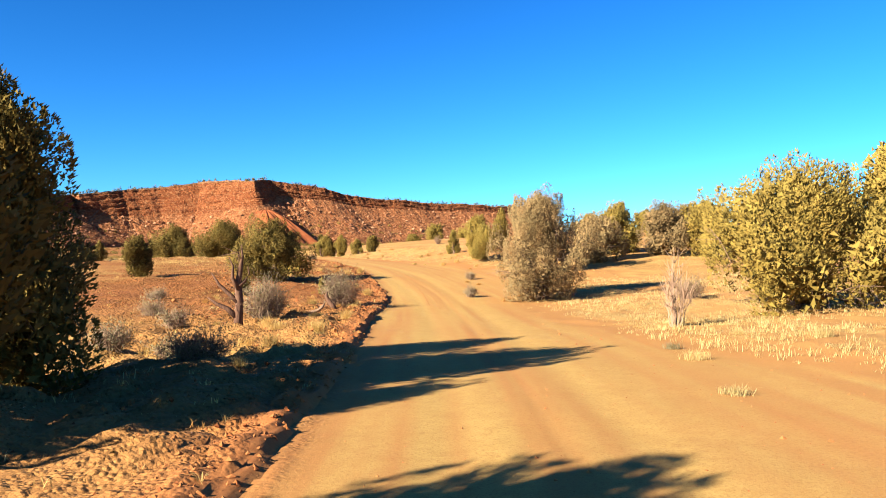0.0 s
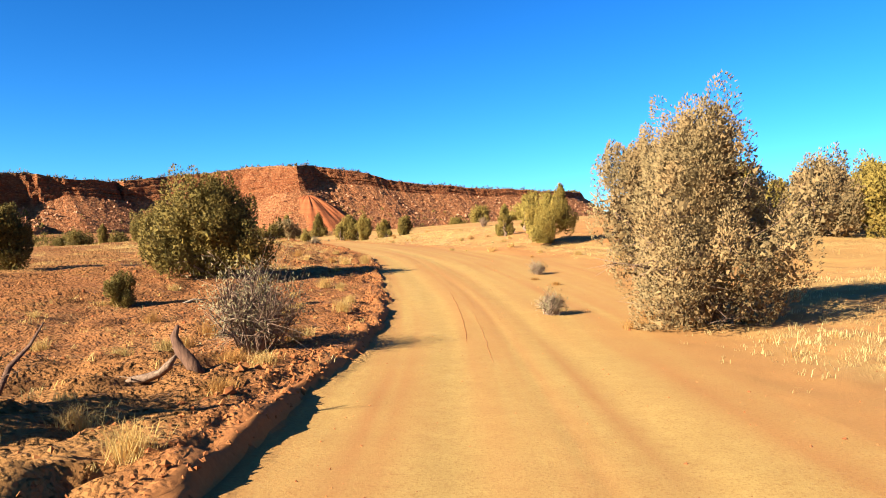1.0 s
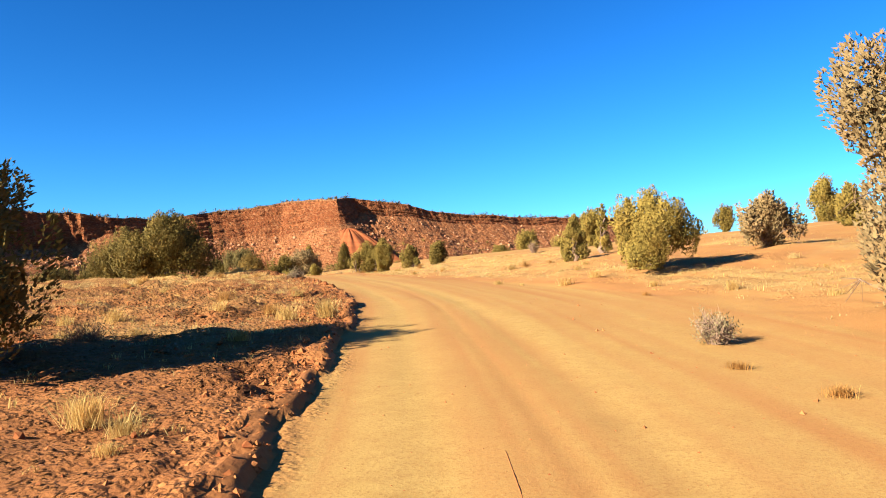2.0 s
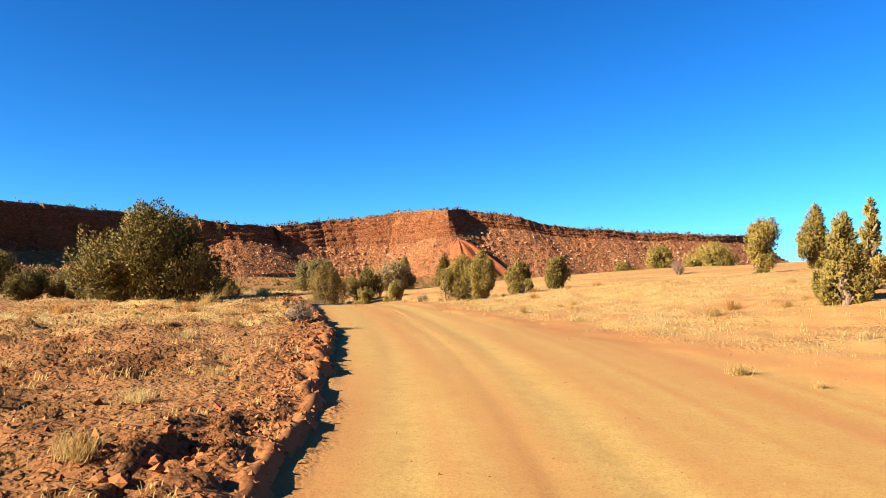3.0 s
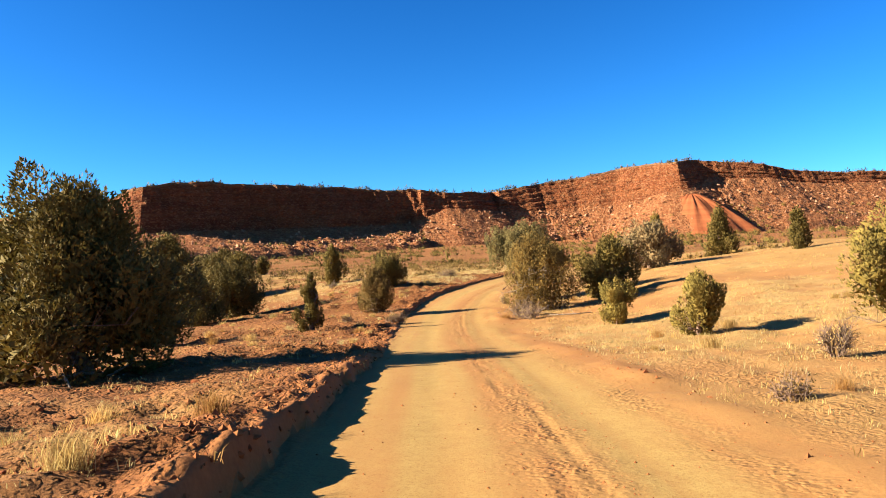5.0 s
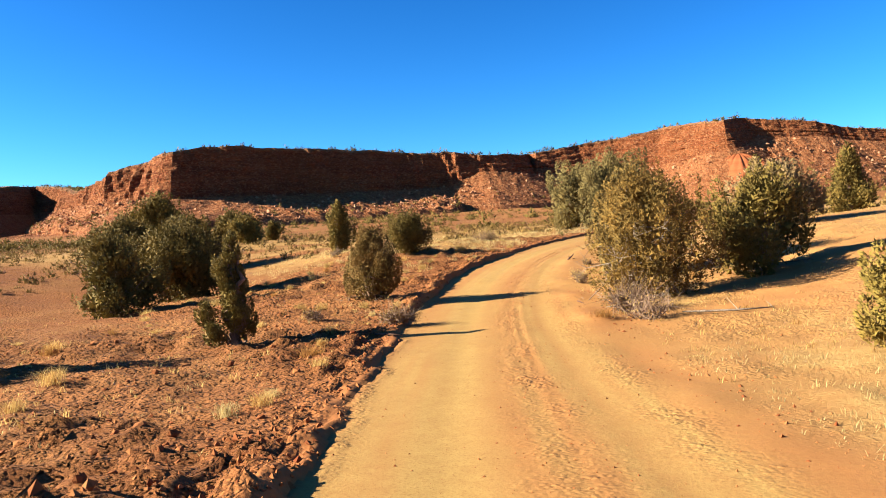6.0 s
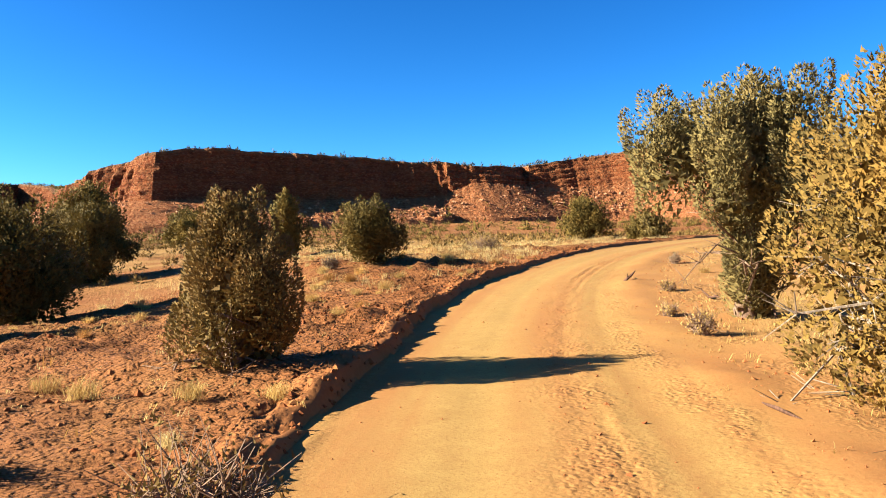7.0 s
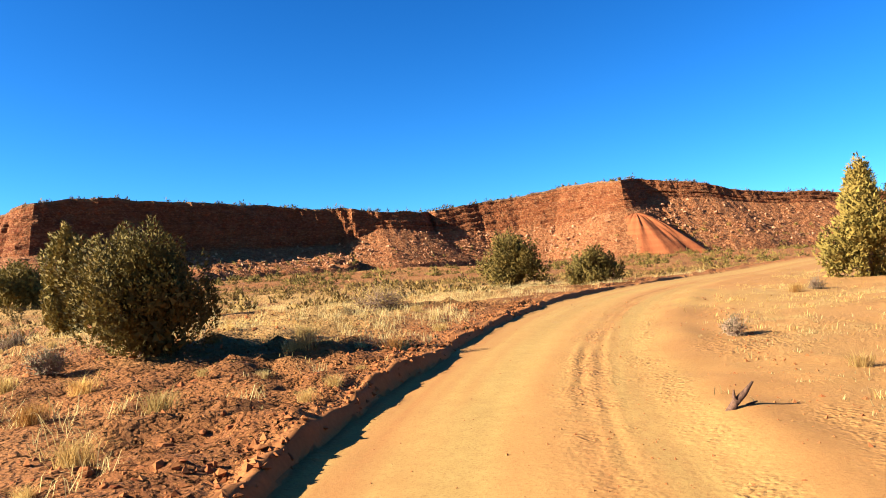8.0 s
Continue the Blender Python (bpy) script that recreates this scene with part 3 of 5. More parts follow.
# bearing (degrees left of +y), distance, height of the rim, foot of the cliff, foot of the scree
MESA = np.array([
    (95, 520, 44, 26, 10), (82, 600, 46, 28, 10), (70, 720, 53, 32, 10), (62.4, 980, 72, 40, 14), (60.6, 900, 64, 40, 16), (59.6, 620, 40, 30, 14), (58.0, 516, 42, 27, 12), (55.8, 494, 48, 27, 11), (53.2, 470, 54, 26, 9),
    (51.4, 476, 56, 27, 10), (49.6, 482, 58, 27, 10), (46.4, 496, 57, 27, 10), (42.4, 512, 57, 28, 11), (38.0, 528, 55, 29, 12), (34.2, 540, 55, 30, 12),
    (31.5, 540, 52, 40, 13), (28.4, 556, 52, 38, 14), (28.0, 572, 53, 38, 15), (27.5, 566, 53.5, 37, 15), (24.5, 582, 58, 37, 16),
    (21.8, 588, 62, 38, 16), (18.6, 588, 67, 39, 16), (16.0, 574, 67, 41, 16), (14.4, 562, 66.5, 45, 15), (13.2, 586, 69, 55, 15),
    (11.4, 594, 67, 54, 15), (8.8, 606, 65, 53, 15), (7.0, 620, 59.5, 50, 15), (5.2, 634, 57, 48, 15), (2.5, 655, 56.5, 48, 15), (0, 680, 55, 47, 15), (-3.5, 715, 56, 48, 16),
    (-5.8, 745, 55, 48, 16), (-7.6, 790, 56, 49, 17), (-8.2, 900, 62, 54, 19), (-7.0, 1200, 76, 66, 24)], float)


def mesa_plan(step):
    a = np.radians(MESA[:, 0])
    p = np.stack([EYE[0] - MESA[:, 1] * np.sin(a), EYE[1] + MESA[:, 1] * np.cos(a)], 1)
    cum = np.concatenate([[0], np.cumsum(np.hypot(*np.diff(p, axis=0).T))])
    s = np.concatenate([np.arange(0, cum[3], 6 * step), np.arange(cum[3], cum[-1], step)])
    q = np.stack([np.interp(s, cum, c) for c in (*p.T, *MESA[:, 2:].T)], 1)
    q[:, 2] += 1.3 * fbm(s * 0.08, s * 0, 4, 61)
    d = np.gradient(q[:, :2], axis=0)
    k = np.exp(-np.linspace(-2, 2, 19) ** 2)
    d = np.stack([np.convolve(np.pad(c, 9, "edge"), k / k.sum(), "valid") for c in d.T], 1)
    d /= np.linalg.norm(d, axis=1, keepdims=True)
    return s, q, np.stack([d[:, 1], -d[:, 0]], 1)


def build_mesa():
    s, q, out = mesa_plan(1.9)
    rows = [(-260, 0, 0), (-120, 0, 0), (-40, 0, 0), (-12, 0, 0), (-4, 0, 0)]
    n_cliff, n_scree = 46, 46
    S = s[:, None]
    rim, foot, base = q[:, 2:3], q[:, 3:4], q[:, 4:5]
    az = np.degrees(np.arctan2(EYE[0] - q[:, 0:1], q[:, 1:2] - EYE[1]))
    wall = smooth(29, 34, az)                       # the steep shaded wall, as against the stepped sunlit slopes
    spread = 1.45 + 2.1 * smooth(32, 37, az) * smooth(57, 53, az)
    o, z, kind = [], [], []
    for back, _, _ in rows:
        o.append(np.full_like(rim, back))
        z.append(rim + 0.03 * (back + 4) + 0.8 * fbm(S * 0.05 + back, S * 0 + back * 0.1, 3, 62))
        kind.append(np.full_like(rim, 2.0))
    sag = 2.5 * fbm(S * 0.006, S * 0, 3, 63)
    for k in range(n_cliff):
        t = k / (n_cliff - 1)
        zz = rim + (foot - rim) * t
        # ledges: each hard layer stands out as a step of its own height
        depth = rim - zz
        stepped = 0
        for high, share, seed in ((1.5, 0.30, 63), (3.7, 0.35, 73), (7.5, 0.20, 72)):
            level = (depth + sag + 0.5 * high * fbm(S * 0.03, S * 0, 3, seed)) / high
            stepped = stepped + share * high * (np.floor(level) + smooth(0.55, 1.0, level - np.floor(level)))
        lean = 0.62 - 0.22 * wall
        step_out = lean * (stepped + 0.15 * depth)
        flute = (1.6 + 5.2 * wall) * fbm(S * 0.05, zz * 0.012, 4, 64) + (1.3 + 4.5 * wall) * np.abs(fbm(S * 0.16, zz * 0.05, 3, 65))
        block = 0.55 * np.round(3 * vnoise(S * 0.35, zz * 0.45, 74)) / 3 + 0.45 * np.round(3 * vnoise(S * 0.8, zz * 0.8, 75)) / 3
        hollow = 1.9 * np.exp(-((t - 0.70) / 0.035) ** 2) * smooth(0.05, 0.2, fbm(S * 0.07, S * 0, 3, 78)) * (1 - wall)
        o.append(step_out + flute + block - hollow)
        z.append(zz + 0.25 * fbm(S * 0.2, zz * 0.2, 2, 66))
        kind.append(np.full_like(rim, 0.0) + (0.9 if k < 3 else 0))
    edge = o[-1]
    for k in range(1, n_scree + 1):
        t = k / n_scree
        drop = (foot - base) * (1 - (1 - t) ** 1.2)
        run = (foot - base) * spread * t
        gully = (2.4 * np.abs(fbm(S * 0.045, S * 0 + t * 0.8, 3, 67)) - 0.7) * math.sin(math.pi * min(t * 1.1, 1)) * 0.6
        rill = 0.8 * np.abs(fbm(S * 0.14 + 3 * t, S * 0 + t * 1.5, 3, 76))
        rubble = smooth(-0.15, 0.2, fbm(S * 0.03, run * 0.03, 3, 77))
        lump = rill + (0.4 + 0.9 * rubble) * (fbm(S * 0.22, run * 0.22, 3, 68) + 1.3 * np.abs(fbm(S * 0.5, run * 0.5, 3, 69)))
        hump = 5.0 * np.abs(fbm(S * 0.06, run * 0.06, 3, 79)) * wall * smooth(0.45, 0.7, np.array(t)) * smooth(1.0, 0.9, np.array(t))
        o.append(edge * (1 - t) + run + 8 * t)
        z.append(foot - drop - gully + lump + hump - 9 * max(0, t - 0.9) * 10 * 0.3)
        kind.append(np.full_like(rim, 1.0))
    for far_out, low in ((40, 3), (110, 9), (200, 25)):
        o.append(o[n_cliff + n_scree + 4] + far_out)
        z.append(base - low - 2 + 1.5 * fbm(S * 0.05, S * 0 + far_out, 3, 70))
        kind.append(np.full_like(rim, 1.0))
    o, z, kind = np.concatenate(o, 1), np.concatenate(z, 1), np.concatenate(kind, 1)
    x = q[:, 0:1] + out[:, 0:1] * o
    y = q[:, 1:2] + out[:, 1:2] * o
    n, m = o.shape
    i = np.arange(n * m).reshape(n, m)
    quads = np.stack([i[:-1, :-1], i[:-1, 1:], i[1:, 1:], i[1:, :-1]], -1).reshape(-1, 4)
    me = mesh_of("mesa", np.stack([x.ravel(), y.ravel(), z.ravel()], 1), quads, ROCK, False)
    set_cover(me, np.stack([(kind == 1).ravel() * 0.85, (kind == 2).ravel() * 0.9 + ((kind > 0.5) & (kind < 1)).ravel() * 0.7, kind.ravel() * 0], 1))
    ob = tagged(new("mesa", me), "long red sandstone mesa with layered cliffs and scree slopes", "mesa", kind="structure")
    first = len(rows) + n_cliff
    grid = np.stack([x, y, z], -1)
    return grid[:, first:first + n_scree], grid[:, :5], ob


SCREE, RIM_TOP, MESA_OB = build_mesa()


def boulder_bag(bag, at, size, rng):
    """Rough eight-sided stones."""
    n = len(at)
    base = np.array([(1, 0, 0), (-1, 0, 0), (0, 1, 0), (0, -1, 0), (0, 0, 0.8), (0, 0, -0.7)], float)
    v = base[None] * (0.6 + 0.6 * rng.random((n, 6, 1))) + rng.normal(0, 0.14, (n, 6, 3))
    w = rng.random(n) * 6.283
    c, s = np.cos(w)[:, None], np.sin(w)[:, None]
    v = np.stack([v[..., 0] * c - v[..., 1] * s, v[..., 0] * s + v[..., 1] * c, v[..., 2]], -1)
    v = v * np.reshape(size, (-1, 1, 1)) * (0.7 + 0.6 * rng.random((n, 1, 3))) + at[:, None]
    f = np.array([[0, 2, 4], [2, 1, 4], [1, 3, 4], [3, 0, 4], [2, 0, 5], [1, 2, 5], [3, 1, 5], [0, 3, 5]])
    bag.add(v.reshape(-1, 3), (f[None] + 6 * np.arange(n)[:, None, None]).reshape(-1, 3))


# ---------------------------------------------------------------- plants
PROFILE = {
    "round": lambda t: 0.44 * np.sin(math.pi * (0.12 + 0.84 * t)) ** 0.6,
    "broad": lambda t: 0.49 * (1 - t ** 3.0) ** 0.75 * (0.86 + 0.14 * np.clip(t * 5, 0, 1)) + 0.02,
    "cone": lambda t: 0.46 * (1 - t) ** 0.72 * (0.75 + 0.25 * np.clip(t * 6, 0, 1)) + 0.03,
    "open": lambda t: 0.45 * np.sin(math.pi * (0.20 + 0.74 * t)) ** 0.8,
    "spire": lambda t: np.where(t < 0.52, 0.50 - 0.10 * t, 0.27 - 0.20 * (t - 0.52)) * np.clip(0.6 + 3 * t, 0, 1),
    "crowned": lambda t: np.where(t < 0.42, 0.15, 0.46 * np.sin(math.pi * np.clip(0.16 + 1.40 * (t - 0.42), 0, 0.97)) ** 0.6)}


def juniper_crown(seed, height, width, shape, count, spray, dense):
    """A crown of rounded lobes, each set with pointed upright plumes of scale-leaf sprays, over inner blades added to
    block light.
    """
    rng = np.random.default_rng(seed)
    small = 0.80 if shape in ("open", "crowned", "spire") else 1.0
    n = int(np.clip(8 + 2.0 * width * height, 10, 34) / small ** 2)
    t = (np.arange(n) + rng.random(n)) / n
    t = t ** (1.25 if shape in ("cone", "spire") else 0.95)
    w = np.arange(n) * 2.399 + rng.normal(0, 0.55, n)
    lean = 1 + 0.16 * np.sin(w + rng.random() * 6.28) + 0.16 * np.sin(2 * w + 6 * t + rng.random() * 6.28)
    rim = PROFILE[shape](t) * width * lean
    lr = np.minimum(width * rng.uniform(0.16, 0.25, n) * small, 0.05 * width + 0.62 * rim)
    tall = rng.uniform(1.1, 1.7, n) * np.clip(height / width, 0.75, 1.3)
    inside = rng.random(n) < 0.22
    reach = np.maximum(rim * np.where(inside, rng.uniform(0.1, 0.6, n), rng.uniform(0.92, 1.08, n)) - 1.05 * lr, 0)
    top = height * (0.90 + 0.13 * rng.random(n))
    cz = np.minimum(0.10 * height + 0.82 * height * t, top - 1.2 * lr * tall)
    cs = np.stack([reach * np.cos(w), reach * np.sin(w), np.maximum(cz, 0.55 * lr)], 1)
    # plumes over each lobe
    m = 7
    k = np.repeat(np.arange(n), m)
    d = rng.normal(0, 1, (n * m, 3)) + cs[k] * np.array([1.1, 1.1, 0]) / (0.4 * width) + np.array([0, 0, 0.35])
    d /= np.linalg.norm(d, axis=1, keepdims=True)
    mid = cs[k] + d * (lr[k] * rng.uniform(0.45, 0.75, n * m))[:, None] * np.stack([np.ones(n * m), np.ones(n * m), tall[k]], 1)
    pr = lr[k] * rng.uniform(0.32, 0.52, n * m)
    pl = pr * rng.uniform(1.2, 2.1, n * m)
    axis_of = np.array([0, 0, 1.0]) + 0.45 * d * np.array([1, 1, 0.2]) + rng.normal(0, 0.16, (n * m, 3))
    axis_of, a, b = frames_of(axis_of)
    area = pr * pl
    j = rng.choice(n * m, count, p=area / area.sum())
    h = rng.uniform(-0.75, 1, count)
    ring = np.sqrt(1 - h * h) * (1 - 0.35 * np.clip(h, 0, 1)) * rng.uniform(0.3, 1.0, count) ** 0.35
    f = rng.random(count) * 6.283
    side = a[j] * np.cos(f)[:, None] + b[j] * np.sin(f)[:, None]
    side = np.where(((side * d[j]).sum(1) < -0.35)[:, None], -side, side)
    at = mid[j] + axis_of[j] * (h * pl[j])[:, None] + side * (ring * pr[j])[:, None]
    way = axis_of[j] * 0.8 + side * 0.50 + rng.normal(0, 0.30, (count, 3))
    facing = side * (0.75 - 0.3 * h)[:, None] + axis_of[j] * (0.55 * h)[:, None] + 0.6 * d[j]
    length = spray * rng.uniform(0.6, 1.25, count)
    broad = 0.55 * length
    # filler leaf blades inside each lobe, added to block light
    c = int(230 * dense)
    i = np.repeat(np.arange(n), c)
    q = rng.normal(0, 1, (n * c, 3))
    q /= np.linalg.norm(q, axis=1, keepdims=True)
    inner = cs[i] + q * (0.72 * lr[i] * rng.random(n * c) ** 0.45)[:, None] * np.stack([np.ones(n * c), np.ones(n * c), tall[i]], 1)
    size = np.minimum(lr[i] * 0.34, 2.6 * spray) * rng.uniform(0.6, 1.1, n * c)
    at = np.concatenate([at, inner])
    way = np.concatenate([way, rng.normal(0, 1, (n * c, 3))])
    length, broad = np.concatenate([length, size]), np.concatenate([broad, 0.6 * size])
    facing = np.concatenate([facing, q])
    at[:, 2] = np.maximum(at[:, 2], 0.02 + 0.05 * rng.random(len(at)))
    return at, way, length, broad, facing, cs


def sprays_into(bag, at, d, length, width, facing):
    """Leafy sprays: slim pointed blades; facing: which way the plume's surface looks there."""
    d, a, b = frames_of(d)
    w = np.random.default_rng(len(at)).random((len(at), 1)) * 6.283
    side = a * np.cos(w) + b * np.sin(w)
    length, width = np.reshape(length, (-1, 1)), np.reshape(width, (-1, 1))
    v = np.stack([at - side * width * 0.5, at + side * width * 0.5, at + d * length], 1).reshape(-1, 3)
    bag.add(v, np.arange(3 * len(at)).reshape(-1, 3))
    bag.facing.append(np.repeat(facing / np.maximum(np.linalg.norm(facing, axis=1, keepdims=True), 1e-6), 3, 0))


def juniper(name, seed, height, width, mat, shape, spray, bare=0.0, full=1.0):
    """One juniper with its foot at the origin: trunk with limbs, and crown."""
    rng = np.random.default_rng(seed + 500)
    count = 14.0 * full * (1 + 0.2 * bare) * width * height / spray ** 2
    most = 80000 if spray < 0.046 else 38000
    spray, count = spray * max(1, count / most) ** 0.5, int(min(count, most))
    at, way, length, broad, facing, cs = juniper_crown(seed, height, width, shape, count, spray, 0.35 if bare > 0.5 else 0.7 if bare > 0.25 else 1.0)
    bag = Bag()
    sprays_into(bag, at, way, length, broad, facing)
    tree = tagged(new(name))
    part("crown", bag.mesh("crown", mat), tree)
    bark = GREY_WOOD if bare > 0.5 else BARK
    r = 0.030 * height + 0.02
    top = np.array([rng.normal(0, 0.05) * width, rng.normal(0, 0.05) * width, height * 0.78])
    spine = bent((0, 0, -0.25), top, rng, 0.045 * height, 9)
    wood = Bag()
    limb(wood, spine, np.linspace(r * 1.35, r * 0.2, 9))
    part("trunk", wood.mesh("trunk", bark, True), tree)
    twigs = Bag()
    every = max(1, len(cs) // 9)
    for j, c in enumerate(cs):
        i = int(np.clip(8 * 0.6 * c[2] / (height * 0.78), 1, 7))
        if j % every == 0:
            one = Bag()
            limb(one, bent(spine[i], c, rng, 0.035 * height, 6), np.linspace(r * 0.45, 0.008, 6), 5)
            part("branch", one.mesh("branch", bark, True), tree)
        n = 3 + int(5 * bare)
        tips = c + np.clip(rng.normal(0, 1, (n, 3)), -1.1, 1.1) * width * 0.05
        sticks(twigs, np.repeat(c[None], n, 0), tips, 0.007 + 0.004 * bare, 0.003)
        sticks(twigs, spine[i:i + 1], c[None], 0.012, 0.006)
    for k in range(int(40 * bare)):
        w, up = rng.random() * 6.283, rng.random()
        foot = spine[min(4, int(up * 4) + 1)]
        reach = width * rng.uniform(0.22, 0.48)
        tip = np.array([math.cos(w) * reach, math.sin(w) * reach, max(0.08, foot[2] + rng.uniform(-0.12, 0.28) * height)])
        pts = bent(foot, tip, rng, 0.06 * width, 6)
        one = Bag() if k < 14 else twigs
        limb(one, pts, np.linspace(0.028, 0.005, 6), 5)
        for fork in (2, 3, 4):
            ends = pts[fork] + np.clip(rng.normal(0, 0.12, (3, 3)), -0.18, 0.18) * width * 0.4 + (tip - foot) * 0.10
            ends[:, 2] = np.maximum(ends[:, 2], 0.04)
            sticks(one, np.repeat(pts[fork:fork + 1], 3, 0), ends, 0.007, 0.002)
        if k < 14:
            part("branch", one.mesh("branch", bark, True), tree)
    tagged(part("brushwood", twigs.mesh("brushwood", bark), tree), kind="stuff")
    return tree


def shrub(name, seed, height, width, mat_leaf, mat_twig, stems=34, leaves=1200, leaf=0.045):
    """A low twiggy desert bush at the origin."""
    rng = np.random.default_rng(seed)
    wood, green = Bag(), Bag()
    tips = []
    for k in range(stems):
        w, lean = rng.random() * 6.283, rng.random() ** 0.6
        end = np.array([math.cos(w) * lean * width * 0.48, math.sin(w) * lean * width * 0.48, height * (1.02 - 0.45 * lean ** 2) * rng.uniform(0.7, 1.05)])
        pts = bent((0.1 * math.cos(w) * width, 0.1 * math.sin(w) * width, -0.04), end, rng, 0.035 * width, 6)
        limb(wood, pts, np.linspace(0.014, 0.004, 6) * (0.5 + width * 0.5), 3)
        for j in range(5):
            a = pts[rng.integers(2, 5)]
            n = 3
            b = a + rng.normal(0, 0.14, (n, 3)) * width + np.array([0, 0, 0.12 * height])
            sticks(wood, np.repeat(a[None], n, 0), b, 0.005, 0.002)
            tips.append(b)
        tips.append(pts[3:])
    tips = np.concatenate(tips)
    ob = tagged(new(name))
    tagged(part("brushwood", wood.mesh("brushwood", mat_twig), ob), kind="stuff")
    if leaves:
        p = tips[rng.integers(0, len(tips), leaves)] + rng.normal(0, 0.045, (leaves, 3)) * width
        p[:, 2] = np.maximum(p[:, 2], 0.02)
        away = p - np.array([0, 0, 0.3 * height])
        sprays_into(green, p, rng.normal(0, 0.7, (leaves, 3)) + np.array([0, 0, 0.8]), leaf * rng.uniform(0.6, 1.4, leaves), leaf * 0.45, away)
        part("foliage", green.mesh("foliage", mat_leaf), ob)
    return ob


def blades(bag, at, height, spread, rng, per, wide=1.0):
    """Tufts of curved grass blades, per blades at each point."""
    n = len(at) * per
    foot = np.repeat(at, per, 0) + np.stack([rng.normal(0, 0.2, n), rng.normal(0, 0.2, n), np.zeros(n)], 1) * np.repeat(spread, per)[:, None]
    w = rng.random(n) * 6.283
    h = np.repeat(height, per) * rng.uniform(0.45, 1.1, n)
    lean = 0.25 + rng.random(n) * 1.2
    side = np.stack([-np.sin(w), np.cos(w), np.zeros(n)], 1) * (0.0035 + 0.009 * h[:, None]) * wide
    out = np.stack([np.cos(w), np.sin(w), np.zeros(n)], 1)
    mid = foot + out * (lean * h * 0.35)[:, None] + np.array([0, 0, 1.0]) * (h * 0.6)[:, None]
    tip = foot + out * (lean * h)[:, None] + np.array([0, 0, 1.0]) * (h * (1 - 0.3 * lean))[:, None]
    v = np.stack([foot - side, foot + side, mid - side * 0.8, mid + side * 0.8, tip], 1).reshape(-1, 3)
    f = np.array([[0, 1, 3], [0, 3, 2], [2, 3, 4]])
    bag.add(v, (f[None] + 5 * np.arange(n)[:, None, None]).reshape(-1, 3))


def stand(ob, x, y, turn=0.0, sink=0.03):
    ob.matrix_basis = pose(x, y, ground_z(x, y) - sink, 0, 0, turn)
    return ob


